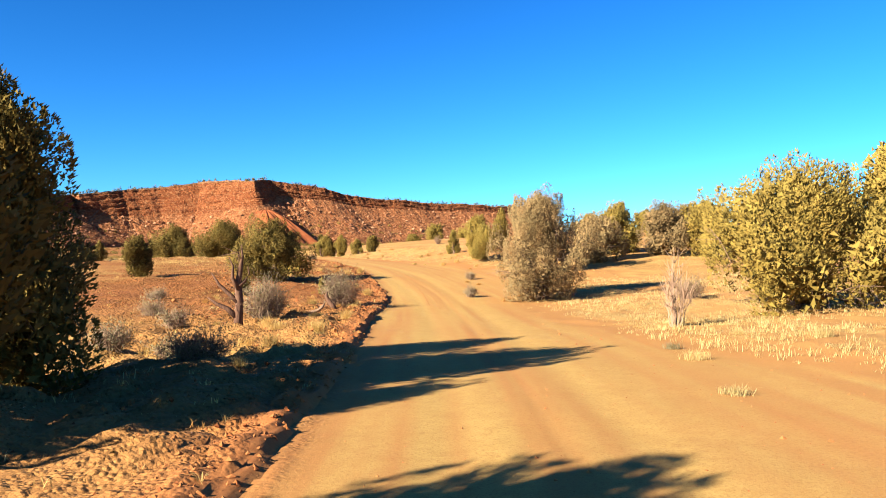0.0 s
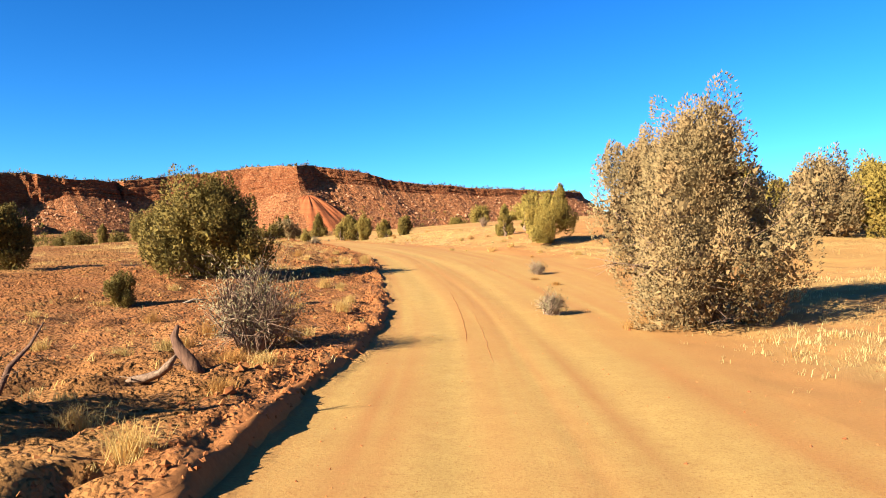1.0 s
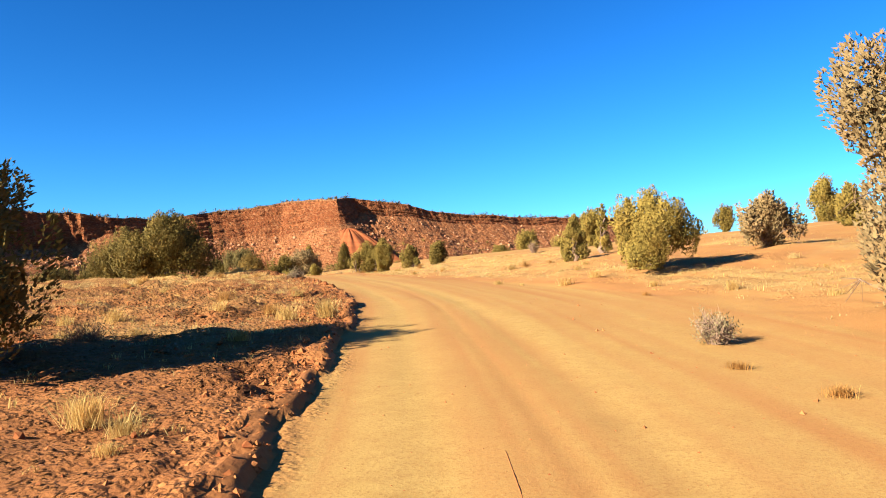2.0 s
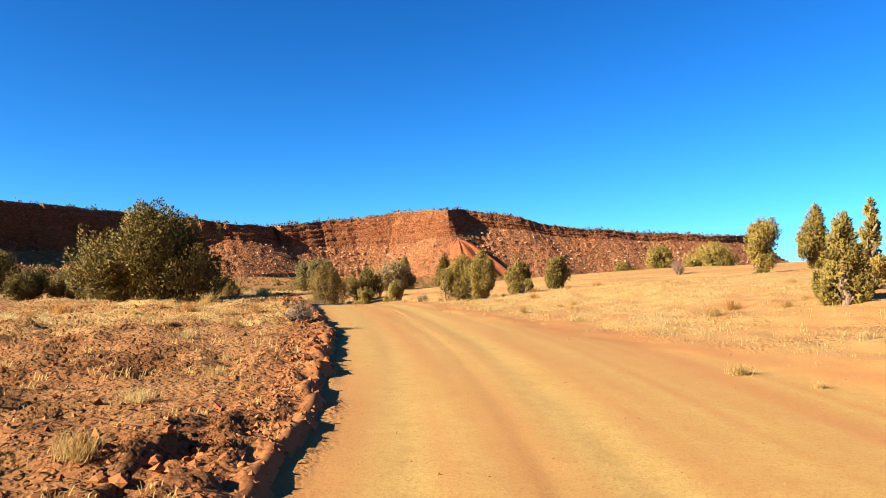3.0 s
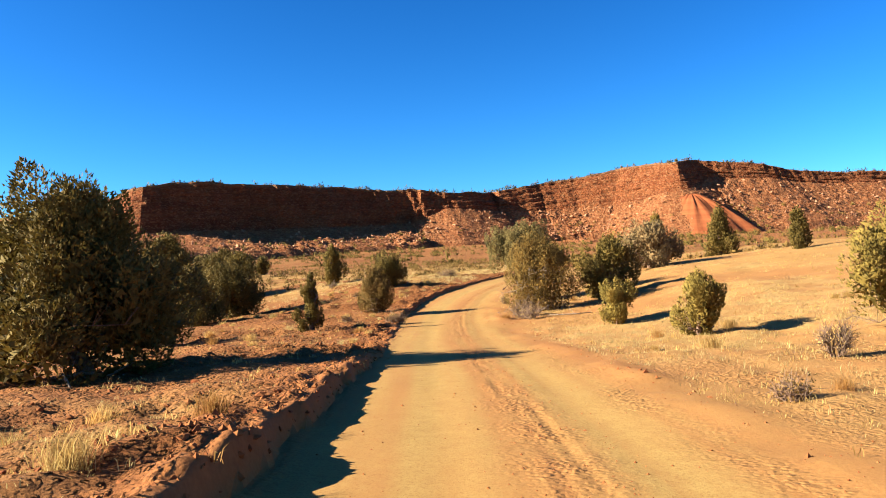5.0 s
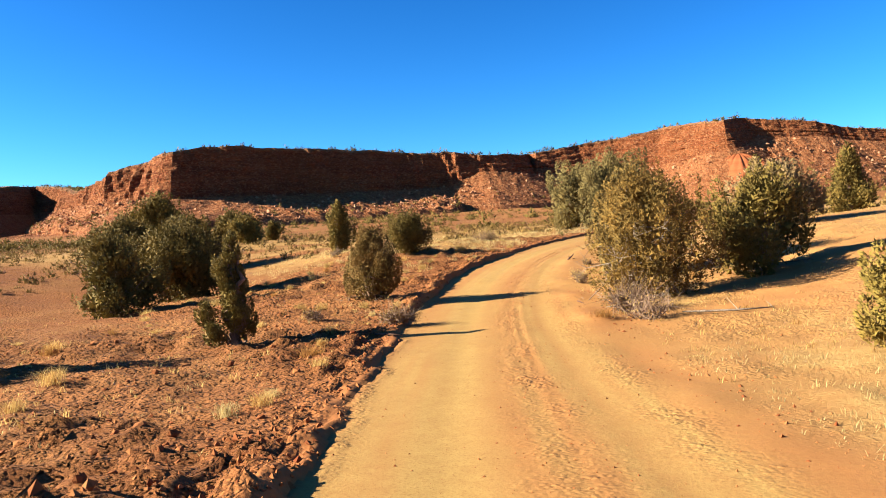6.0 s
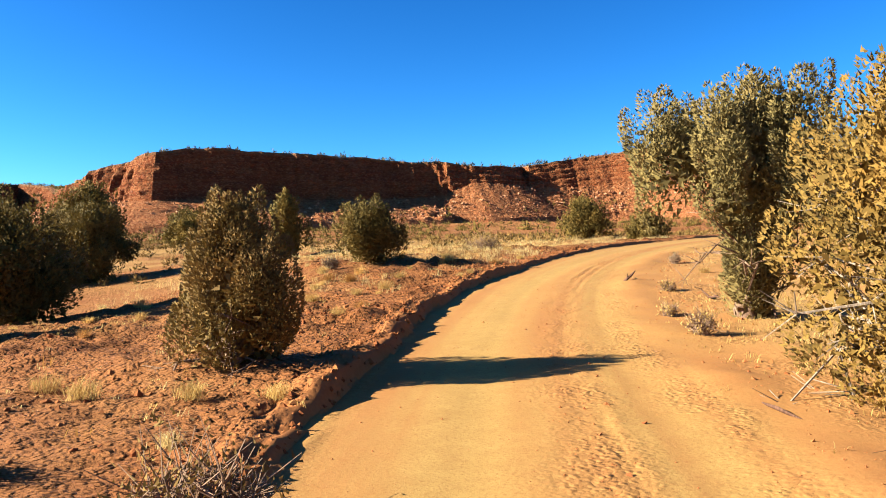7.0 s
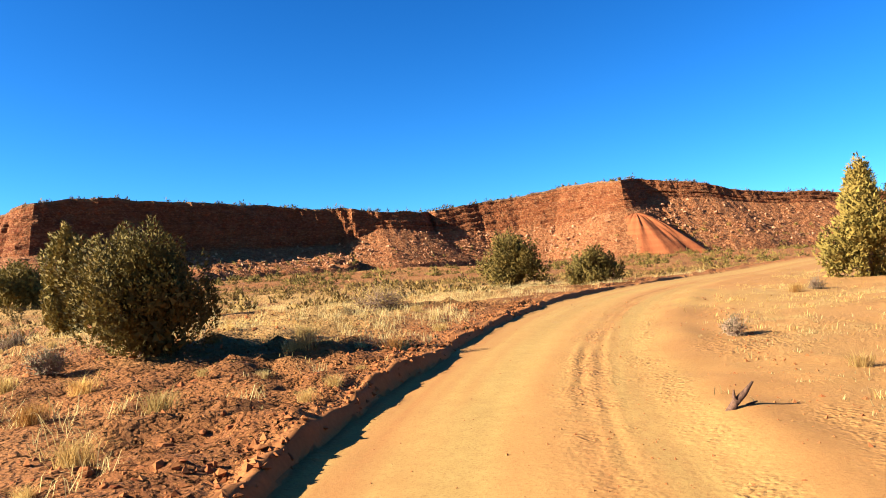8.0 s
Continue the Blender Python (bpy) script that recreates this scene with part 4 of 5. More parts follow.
# --- junipers built one by one: name, x, y, height, width, leaves, shape, spray length, bare wood, label
TREES = [
    ("juniper_tree", -5.7, 9.6, 4.5, 3.5, GREEN, "cone", 0.060, 0.2, "tall dark green juniper with a thin trunk"),
    ("juniper_tree", -5.6, -0.5, 4.4, 2.8, GREEN, "round", 0.128, 0.1, "dark green juniper beside the sandy track"),
    ("juniper_tree", -4.6, -2.3, 4.3, 2.4, GREEN, "round", 0.128, 0.1, "tall dark green juniper in a row beside the track"),
    ("juniper_tree", -5.5, 6.9, 4.8, 3.3, GREEN, "broad", 0.128, 0.1, "broad dark green juniper among others"),
    ("juniper_tree", -8.25, 36.9, 3.15, 3.9, GREEN, "broad", 0.076, 0.2, "broad dark green juniper on red earth"),
    ("juniper_tree", -15.3, 38.0, 2.3, 2.0, GREEN, "round", 0.086, 0, "round dark green juniper on a flat of dry grass"),
    ("juniper_bush", -4.96, 30.8, 0.8, 0.52, GOLD, "cone", 0.036, 0, "small yellow-green juniper seedling on red earth"),
    ("juniper_bush", -8.3, 31.3, 0.95, 0.95, GREEN, "round", 0.040, 0, "small bushy green juniper on red clods"),
    ("juniper_tree", 3.70, 28.9, 4.3, 4.2, PALE, "spire", 0.045, 0.45, "pale grey-leaved juniper, half bare, beside the track"),
    ("juniper_tree", 5.17, 40.7, 4.8, 4.1, PALE, "broad", 0.058, 0.3, "tall pale olive juniper on sandy ground"),
    ("juniper_tree", 14.4, 49, 3.6, 4.0, PALE, "broad", 0.120, 0.3, "spreading pale olive juniper on flat sand"),
    ("juniper_tree", 9.5, 20.4, 4.15, 5.9, GOLD, "broad", 0.074, 0.2, "broad golden olive juniper on sand"),
    ("juniper_tree", 12.5, 20.6, 5.1, 3.4, GOLD, "round", 0.120, 0, "tall golden olive juniper beside a broad one"),
    ("juniper_tree", 2.73, 53.0, 2.5, 2.8, GOLD, "broad", 0.062, 0, "dense golden juniper on orange sand"),
    ("juniper_tree", 0.84, 60.1, 2.1, 1.45, GOLD, "cone", 0.072, 0, "slim golden juniper on orange sand"),
    ("juniper_tree", 2.34, 63.8, 2.4, 1.0, GOLD, "cone", 0.086, 0, "slim golden juniper behind denser ones"),
    ("juniper_tree", -18.7, 64.1, 3.2, 4.6, GREEN, "broad", 0.074, 0.1, "broad dark juniper on the grassy bank"),
    ("juniper_tree", -26.5, 75.3, 3.85, 4.5, GREEN, "broad", 0.070, 0.25, "large dark juniper with dead lower branches"),
    ("juniper_tree", -33.8, 82.0, 2.3, 2.6, GREEN, "broad", 0.094, 0.3, "low spreading dark juniper"),
    ("juniper_tree", -31.0, 86.7, 2.2, 1.3, GREEN, "cone", 0.050, 0, "narrow dark green juniper on the bank"),
    ("juniper_tree", -32.92, 92.8, 2.15, 2.15, BROWN, "cone", 0.044, 0.15, "brownish young juniper on the bank"),
    ("juniper_tree", -50.6, 111.0, 3.2, 2.6, GREEN, "cone", 0.101, 0, "pointed dark juniper beside a round one"),
    ("juniper_tree", -41.04, 105.2, 1.95, 2.9, GREEN, "round", 0.061, 0, "round dense green juniper on red earth"),
    ("juniper_tree", -47.7, 137.3, 3.3, 3.9, GREEN, "broad", 0.136, 0, "dark juniper beside the dirt track"),
    ("juniper_tree", -41.3, 131.6, 1.9, 2.7, GREEN, "broad", 0.120, 0, "low dark juniper beside the dirt track"),
    ("juniper_tree", -28.7, 99.35, 4.0, 3.3, OLIVE, "crowned", 0.043, 0.35, "tall olive juniper with a bare lower trunk"),
    ("juniper_tree", -26.2, 95.0, 3.3, 3.6, RUSTY, "open", 0.048, 0.75, "half-dead juniper with bare grey branches"),
    ("juniper_tree", -24.4, 98.8, 2.9, 3.0, GREEN, "broad", 0.086, 0.3, "dark juniper behind a half-dead one"),
    ("juniper_tree", -26.5, 111.7, 3.0, 3.9, PALE, "broad", 0.136, 0.5, "greyish juniper with bare twigs"),
    ("juniper_tree", -25.2, 125.2, 3.9, 3.0, GREEN, "cone", 0.152, 0, "pointed green juniper on the slope"),
    ("juniper_bush", -20.6, 88.5, 1.5, 1.45, GOLD, "round", 0.061, 0, "round yellow-green juniper bush beside the track"),
    ("juniper_bush", -17.2, 84.5, 1.65, 1.45, GOLD, "round", 0.058, 0.1, "round olive juniper bush on dry grass"),
    ("juniper_tree", -18.7, 115.6, 2.6, 1.9, GREEN, "cone", 0.136, 0, "small green juniper on the slope"),
    ("juniper_tree", -10.35, 76.4, 2.35, 1.95, GOLD, "round", 0.061, 0.1, "olive-gold juniper on a grassy slope"),
    ("juniper_tree", -12.9, 84.0, 2.6, 3.3, GOLD, "open", 0.072, 0.4, "ragged olive juniper on the slope"),
    ("juniper_tree", -8.9, 79.4, 1.8, 1.5, GOLD, "broad", 0.079, 0.2, "small olive juniper on the slope"),
    ("juniper_tree", -8.2, 88.4, 2.1, 2.4, GREEN, "broad", 0.094, 0.3, "dark olive juniper on the slope"),
    ("juniper_tree", -30.4, 127.0, 4.5, 3.0, GOLD, "cone", 0.128, 0, "golden juniper on rising sand"),
    ("juniper_tree", -46.5, 96.5, 3.3, 4.3, GREEN, "broad", 0.094, 0.3, "dark juniper in a hollow beside the bank"),
    ("juniper_tree", -62.5, 104.5, 4.0, 4.6, GREEN, "round", 0.110, 0.2, "dark juniper in a hollow behind another"),
    ("juniper_tree", -59.6, 107.2, 4.0, 4.9, GREEN, "broad", 0.105, 0.2, "wide dark juniper in the hollow"),
    ("juniper_tree", -43.6, 92.0, 3.0, 3.4, GREEN, "broad", 0.094, 0.4, "dark juniper with bare lower limbs"),
    ("juniper_tree", 4.4, 97.6, 4.1, 2.9, GOLD, "round", 0.136, 0, "golden juniper on the grassy rise"),
    ("juniper_tree", 7.6, 96.5, 4.4, 2.6, GOLD, "cone", 0.144, 0, "pointed golden juniper on the grassy rise"),
    ("juniper_tree", 8.4, 180.0, 6.0, 8.0, GOLD, "broad", 0.272, 0, "large golden juniper on the far rise"),
    ("juniper_tree", -1.5, 141.0, 3.4, 4.0, GOLD, "broad", 0.192, 0, "golden juniper on the far rise"),
    ("juniper_tree", -7.0, 170.0, 3.3, 4.4, GREEN, "broad", 0.208, 0, "dark green juniper on the far rise"),
    ("juniper_tree", 11.5, 79.1, 2.0, 1.7, GOLD, "round", 0.094, 0, "small golden juniper on rising sand"),
    ("juniper_tree", 18.2, 94.0, 2.9, 3.9, GOLD, "broad", 0.144, 0, "spreading golden juniper on rising sand"),
    ("juniper_tree", 20.8, 87.6, 4.0, 2.5, GOLD, "round", 0.144, 0, "tall golden juniper on rising sand"),
    ("juniper_tree", -80.6, 129.8, 3.4, 4.4, GREEN, "broad", 0.192, 0, "dark juniper on the valley flat"),
    ("juniper_tree", -83.0, 121.3, 5.6, 6.0, GREEN, "broad", 0.224, 0, "large dark juniper on the valley flat"),
    ("juniper_tree", -90.6, 136.2, 4.0, 5.0, GREEN, "broad", 0.208, 0, "wide dark juniper on the valley flat"),
    ("juniper_tree", -84.4, 137.0, 2.3, 2.6, GREEN, "round", 0.176, 0, "small dark juniper on the valley flat"),
    ("juniper_tree", -6.5, 3.9, 4.1, 2.3, GREEN, "round", 0.12, 0.3, "dark green juniper behind a tall one"),
    ("juniper_tree", 9.3, 46.5, 3.3, 3.4, PALE, "broad", 0.10, 0.3, "pale olive juniper in a row on flat sand"),
    ("juniper_tree", 11.9, 52.0, 3.7, 3.6, GOLD, "broad", 0.12, 0.1, "golden olive juniper in a row on flat sand"),
    ("juniper_tree", 16.6, 47.2, 3.5, 3.2, GOLD, "round", 0.12, 0.2, "golden olive juniper in a row on flat sand"),
    ("juniper_tree", 18.6, 53.0, 3.6, 4.0, GOLD, "broad", 0.13, 0.1, "broad golden olive juniper on flat sand"),
    ("juniper_tree", 8.0, 58.5, 2.1, 2.6, PALE, "broad", 0.12, 0.2, "pale olive juniper behind a taller one"),
    ("juniper_tree", 19, 66, 2.6, 3, GOLD, "round", 0.19, 0, "golden olive juniper on the sandy rise"),
    ("juniper_tree", 24, 73, 2.8, 3.4, GOLD, "broad", 0.19, 0, "golden olive juniper on the sandy rise"),
    ("juniper_tree", 29, 70, 2.6, 2.6, GOLD, "round", 0.19, 0, "golden olive juniper on the sandy rise"),
    ("juniper_tree", 34, 79, 3, 3.2, GOLD, "broad", 0.19, 0, "golden olive juniper on the sandy rise"),
    ("juniper_tree", 40, 75, 3.2, 3.6, GOLD, "broad", 0.19, 0, "golden olive juniper on the sandy rise"),
    ("juniper_tree", 31, 89, 3, 4, GOLD, "round", 0.19, 0, "golden olive juniper on the sandy rise"),
    ("juniper_tree", 46, 88, 3.4, 4, GOLD, "broad", 0.19, 0, "golden olive juniper on the sandy rise"),
    ("juniper_tree", 23, 58, 2.2, 2.4, GOLD, "round", 0.19, 0, "golden olive juniper on the sandy rise"),
    ("juniper_tree", 37, 62, 2.6, 3, GOLD, "round", 0.19, 0, "golden olive juniper on the sandy rise"),
    ("juniper_tree", 52, 78, 3.4, 3.6, GOLD, "broad", 0.19, 0, "golden olive juniper on the sandy rise"),
    ("juniper_tree", 15.5, 70, 2.3, 2.4, GOLD, "broad", 0.19, 0, "golden olive juniper on the sandy rise"),
    ("juniper_tree", 27, 100, 3.2, 4, GOLD, "round", 0.19, 0, "golden olive juniper on the sandy rise"),
]
for k, (name, x, y, h, w, mat, shape, spray, bare, label) in enumerate(TREES):
    tree = stand(juniper(name, 10 + k, h, w, mat, shape, spray, bare, 0.62 if mat is RUSTY else 0.8 if (x, y) == (3.70, 28.9) else 1.3 if (x, y) in ((-18.7, 64.1), (-26.5, 75.3), (-8.25, 36.9), (-28.7, 99.35)) else 1.0), x, y, 37 * k)
    tagged(tree, label, "juniper", "junipers")

# --- bushes: name, x, y, height, width, leaves, twigs, stems, leaf count, label
SHRUBS = [
    ("sagebrush", -4.87, 20.5, 1.25, 1.5, SAGE, TWIG, 60, 2600, "leafless grey twiggy bush behind a dead tree"),
    ("sagebrush", -3.53, 25.6, 1.20, 1.5, SAGE, TWIG, 70, 2200, "leafless grey twiggy bush on the bank"),
    ("sagebrush", -3.6, 11.0, 0.42, 0.9, SAGE, TWIG, 40, 1500, "low dark grey sagebrush in tree shade"),
    ("sagebrush", -4.5, 12.6, 0.45, 0.8, SAGE, TWIG, 36, 1200, "low grey sagebrush on red earth"),
    ("sagebrush", -6.0, 13.6, 0.38, 0.9, SAGE, TWIG, 36, 1200, "low spreading grey sagebrush on red earth"),
    ("sagebrush", -8.5, 22.0, 0.5, 1.0, SAGE, TWIG, 30, 1000, "grey-green sagebrush on red earth"),
    ("sagebrush", -7.0, 19.6, 0.45, 0.9, SAGE, TWIG, 30, 900, "grey sagebrush on red earth"),
    ("sagebrush", -10.8, 28.5, 0.4, 1.0, SAGE, TWIG, 26, 700, "grey sagebrush on red earth"),
    ("sagebrush", 1.1, 30.3, 0.46, 0.62, SAGE, TWIG, 36, 900, "small tan twiggy bush on orange sand"),
    ("sagebrush", 1.4, 39.2, 0.42, 0.58, SAGE, TWIG, 34, 800, "small tan twiggy bush on orange sand"),
    ("sagebrush", 8.4, 25.6, 0.7, 1.3, SAGE, TWIG, 40, 1400, "wide tan sagebrush on pale sand"),
    ("dead_shrub", 5.3, 17.3, 1.75, 1.0, SAGE, TWIG, 22, 0, "bare pale upright dead shrub on sand"),
    ("dead_shrub", -0.7, 104.3, 1.2, 1.3, SAGE, TWIG, 40, 0, "rosy grey leafless shrub on yellow grass"),
    ("dead_shrub", -14.1, 79.7, 0.62, 0.6, STRAW, TWIG, 34, 400, "upright tan dry shrub on the slope"),
    ("sagebrush", -14.2, 75.6, 0.22, 0.55, BROWN, TWIG, 24, 400, "low brown bush on yellow grass"),
    ("sagebrush", -31.0, 102.5, 0.25, 0.4, STRAW, TWIG, 20, 300, "small dry bush beside the track"),
    ("sagebrush", -30.0, 99.3, 0.22, 0.4, STRAW, TWIG, 20, 300, "small dry bush beside the track"),
    ("sagebrush", -29.0, 97.6, 0.35, 0.5, STRAW, TWIG, 26, 400, "small dry bush under a juniper"),
    ("sagebrush", -33.0, 109.6, 0.3, 0.42, SAGE, TWIG, 26, 300, "small dry bush on orange sand"),
    ("sagebrush", -31.9, 121.0, 0.35, 0.5, SAGE, TWIG, 24, 300, "small dry bush on orange sand"),
    ("sagebrush", -41.6, 104.0, 0.32, 0.6, SAGE, TWIG, 30, 600, "low grey bush on red clods"),
    ("sagebrush", -47.5, 107.4, 0.42, 0.8, SAGE, TWIG, 28, 700, "low grey bush on red earth"),
    ("sagebrush", -40.6, 101.3, 0.2, 0.5, BROWN, TWIG, 22, 400, "low dark bush on red clods"),
    ("sagebrush", -43.0, 115.2, 0.55, 1.5, STRAW, TWIG, 40, 1400, "pale dry bush beside the track"),
    ("sagebrush", -7.6, 39.7, 0.22, 0.8, SAGE, TWIG, 26, 600, "low dark grey bush on red earth"),
    ("sagebrush", -31.6, 89.3, 0.22, 0.5, BROWN, TWIG, 22, 400, "low brown bush among red clods"),
    ("sagebrush", -29.6, 89.7, 0.28, 0.9, BROWN, TWIG, 30, 700, "low brown bush among red clods"),
    ("dead_shrub", -25.7, 92.7, 0.55, 1.4, RUSTY, TWIG, 34, 500, "tangle of bare grey branches under a half-dead juniper"),
    ("dead_shrub", -24.95, 91.6, 0.55, 1.2, STRAW, TWIG, 20, 260, "tangle of bare pale branches in dry grass"),
    ("sagebrush", -9.9, 57.0, 0.34, 0.7, SAGE, TWIG, 28, 600, "low dry bush on the clod-strewn bank"),
]
for k, (name, x, y, h, w, leaf, twig, stems, count, label) in enumerate(SHRUBS):
    ob = stand(shrub(name, 900 + k, h, w, leaf, twig, stems, count, 0.035 + 0.012 * w), x, y, 51 * k, 0.01)
    tagged(ob, label, "shrub", "desert bushes")

# --- single grass tufts: x, y, height, spread, material, label
TUFTS = [
    (-38.1, 102.8, .36, .26, STRAW), (-39.7, 103.1, .3, .26, STRAW), (-40.1, 108.0, .3, .3, STRAW), (-39.2, 102.1, .3, .24, RUST), (-37.35, 101.2, .3, .3, STRAW),
    (-37.3, 98.7, .28, .22, STRAW), (-34.9, 95.6, .24, .22, STRAW), (-44.1, 103.0, .3, .3, STRAW), (-40.9, 102.9, .3, .26, STRAW), (-38.9, 106.4, .42, .4, STRAW),
    (-25.7, 91.2, .2, .42, RUST), (-21.8, 70.9, .35, .3, STRAW), (-17.8, 69.6, .36, .3, STRAW), (-16.0, 66.8, .42, .34, STRAW), (-16.6, 67.6, .3, .3, STRAW),
    (-10.9, 56.2, .22, .26, STRAW), (-10.9, 58.7, .22, .26, STRAW), (-16.0, 63.3, .4, .36, STRAW), (-4.7, 42.6, .5, .3, STRAW), (-4.5, 34.7, .35, .3, STRAW), (-5.1, 39.4, .26, .26, STRAW),
    (-3.0, 29.5, .36, .3, STRAW), (-3.2, 26.6, .3, .26, RUST), (-3.2, 31.3, .26, .22, STRAW), (2.9, 29.7, .2, .3, RUST), (2.4, 28.3, .22, .34, RUST), (-3.55, 21.0, .3, .26, STRAW),
    (-2.6, 20.0, .3, .26, STRAW), (-2.8, 22.3, .22, .24, RUST), (4.1, 30.6, .22, .4, RUST), (-3.7, 16.7, .36, .34, STRAW), (-2.7, 15.9, .36, .34, STRAW), (-4.3, 18.3, .3, .26, STRAW),
    (3.8, 11.4, .2, .34, PALE_STRAW), (3.2, 8.3, .14, .3, PALE_STRAW), (6.5, 12.9, .26, .3, PALE_STRAW), (5.7, 14.6, .18, .3, PALE_STRAW), (3.9, 12.9, .16, .26, SAGE),
    (-3.4, 24.4, .3, .3, RUST), (-2.9, 24.0, .26, .3, STRAW), (-28.4, 86.0, .3, .3, RUST), (-29.9, 88.0, .22, .24, STRAW), (1.2, 37.4, .12, .2, RUST), (1.7, 36.0, .14, .2, RUST)]
for k, (x, y, h, spread, mat) in enumerate(TUFTS):
    bag = Bag()
    blades(bag, np.zeros((1, 3)), np.array([h]), np.array([spread * 1.3]), np.random.default_rng(2000 + k), 280, 0.5)
    kindly = {STRAW: "straw-coloured", RUST: "rusty orange", PALE_STRAW: "bleached pale", SAGE: "grey-green"}[mat]
    ob = new("grass_tuft", bag.mesh("grass_tuft", mat))
    tagged(stand(ob, x, y, 0, 0.01), kindly + " tuft of dry grass on red earth", "grass", "grass tufts")

# --- more tufts of the same kinds, scattered along both sides
def scattered_tufts():
    rng = np.random.default_rng(2500)
    kinds = []
    for k in range(9):
        mat = (STRAW, STRAW, PALE_STRAW, STRAW, RUST, STRAW, STRAW, STRAW, RUST)[k]
        bag = Bag()
        blades(bag, np.zeros((1, 3)), np.array([0.20 + 0.02 * k]), np.array([0.30 + 0.02 * k]), rng, 170, 0.55)
        kinds.append((bag.mesh("grass_tuft", mat), {STRAW: "straw-coloured", RUST: "rusty orange", PALE_STRAW: "bleached pale"}[mat]))
    for y0, y1, near, far, count in ((84, 114, -2.7, -13, 95), (40, 74, -2.8, -9, 48), (42, 86, 3.2, 13, 60), (10, 36, -3, -9, 30), (96, 125, 3.0, 8, 14)):
        for _ in range(count):
            ty = rng.uniform(y0, y1)
            i = int(np.argmin(np.abs(TQ[:, 1] - ty)))
            d = near + (far - near) * rng.random() ** 1.3
            x, y = TQ[i, 0] + TD[i, 1] * d, TQ[i, 1] - TD[i, 0] * d
            if any((x - t[1]) ** 2 + (y - t[2]) ** 2 < (0.4 * t[4]) ** 2 for t in TREES):
                continue
            me, look_of = kinds[rng.integers(9)]
            ob = new("grass_tuft", me)
            ob.matrix_basis = pose(x, y, ground_z(x, y) - 0.01, 0, 0, rng.uniform(0, 360)) @ Matrix.Scale(rng.uniform(0.5, 1.15), 4)
            tagged(ob, look_of + " tuft of dry grass on red earth", "grass", "grass tufts")


scattered_tufts()


# --- dead wood
def dead_tree():
    rng = np.random.default_rng(7)
    bag = Bag()
    limb(bag, [(0, 0, -0.2), (0.02, 0, 0.25), (0.05, 0.03, 0.6), (0.02, 0.05, 1.0), (0.08, 0.04, 1.4), (0.14, 0.0, 1.75), (0.12, 0.02, 2.05)], [0.12, 0.10, 0.09, 0.085, 0.06, 0.03, 0.012])
    limb(bag, [(0.03, 0, 0.15), (-0.25, 0.0, 0.42), (-0.5, 0.05, 0.55), (-0.72, 0.02, 0.72)], [0.075, 0.06, 0.04, 0.012])
    limb(bag, [(0.04, 0, 0.55), (-0.2, 0.1, 0.8), (-0.45, 0.1, 1.05), (-0.62, 0.12, 1.35)], [0.06, 0.05, 0.035, 0.01])
    limb(bag, [(0.03, 0, 0.9), (-0.12, -0.05, 1.2), (-0.1, -0.02, 1.5), (-0.2, 0.0, 1.75)], [0.055, 0.045, 0.025, 0.008])
    limb(bag, [(0.04, 0, 1.0), (0.2, 0.05, 1.12), (0.3, 0.0, 1.3), (0.27, 0, 1.5)], [0.05, 0.035, 0.02, 0.008])
    for z in np.linspace(0.3, 1.9, 44):
        a = np.array([[0.06, 0.02, z]])
        sticks(bag, a, a + rng.normal(0, 0.24, (1, 3)) * np.array([[1, 1, 0.6]]) + np.array([[0, 0, 0.14]]), 0.012, 0.003)
    return new("dead_tree", bag.mesh("dead_tree", DARK_BARK, True))


tagged(stand(dead_tree(), -5.28, 19.3, 20), "blackened dead juniper snag with broken limbs", "dead tree")


def dead_stem(seed, points, radii, mat):
    rng = np.random.default_rng(seed)
    bag = Bag()
    points = np.array(points, float)
    limb(bag, points, radii, 6)
    for p in points[1:] if len(points) > 3 and radii[0] < 0.03 else ():
        sticks(bag, p[None], p[None] + rng.normal(0, 0.13, (1, 3)), 0.012, 0.003)
        sticks(bag, p[None], p[None] + rng.normal(0, 0.1, (1, 3)), 0.009, 0.003)
    return new("dead_branch", bag.mesh("dead_branch", mat, True))


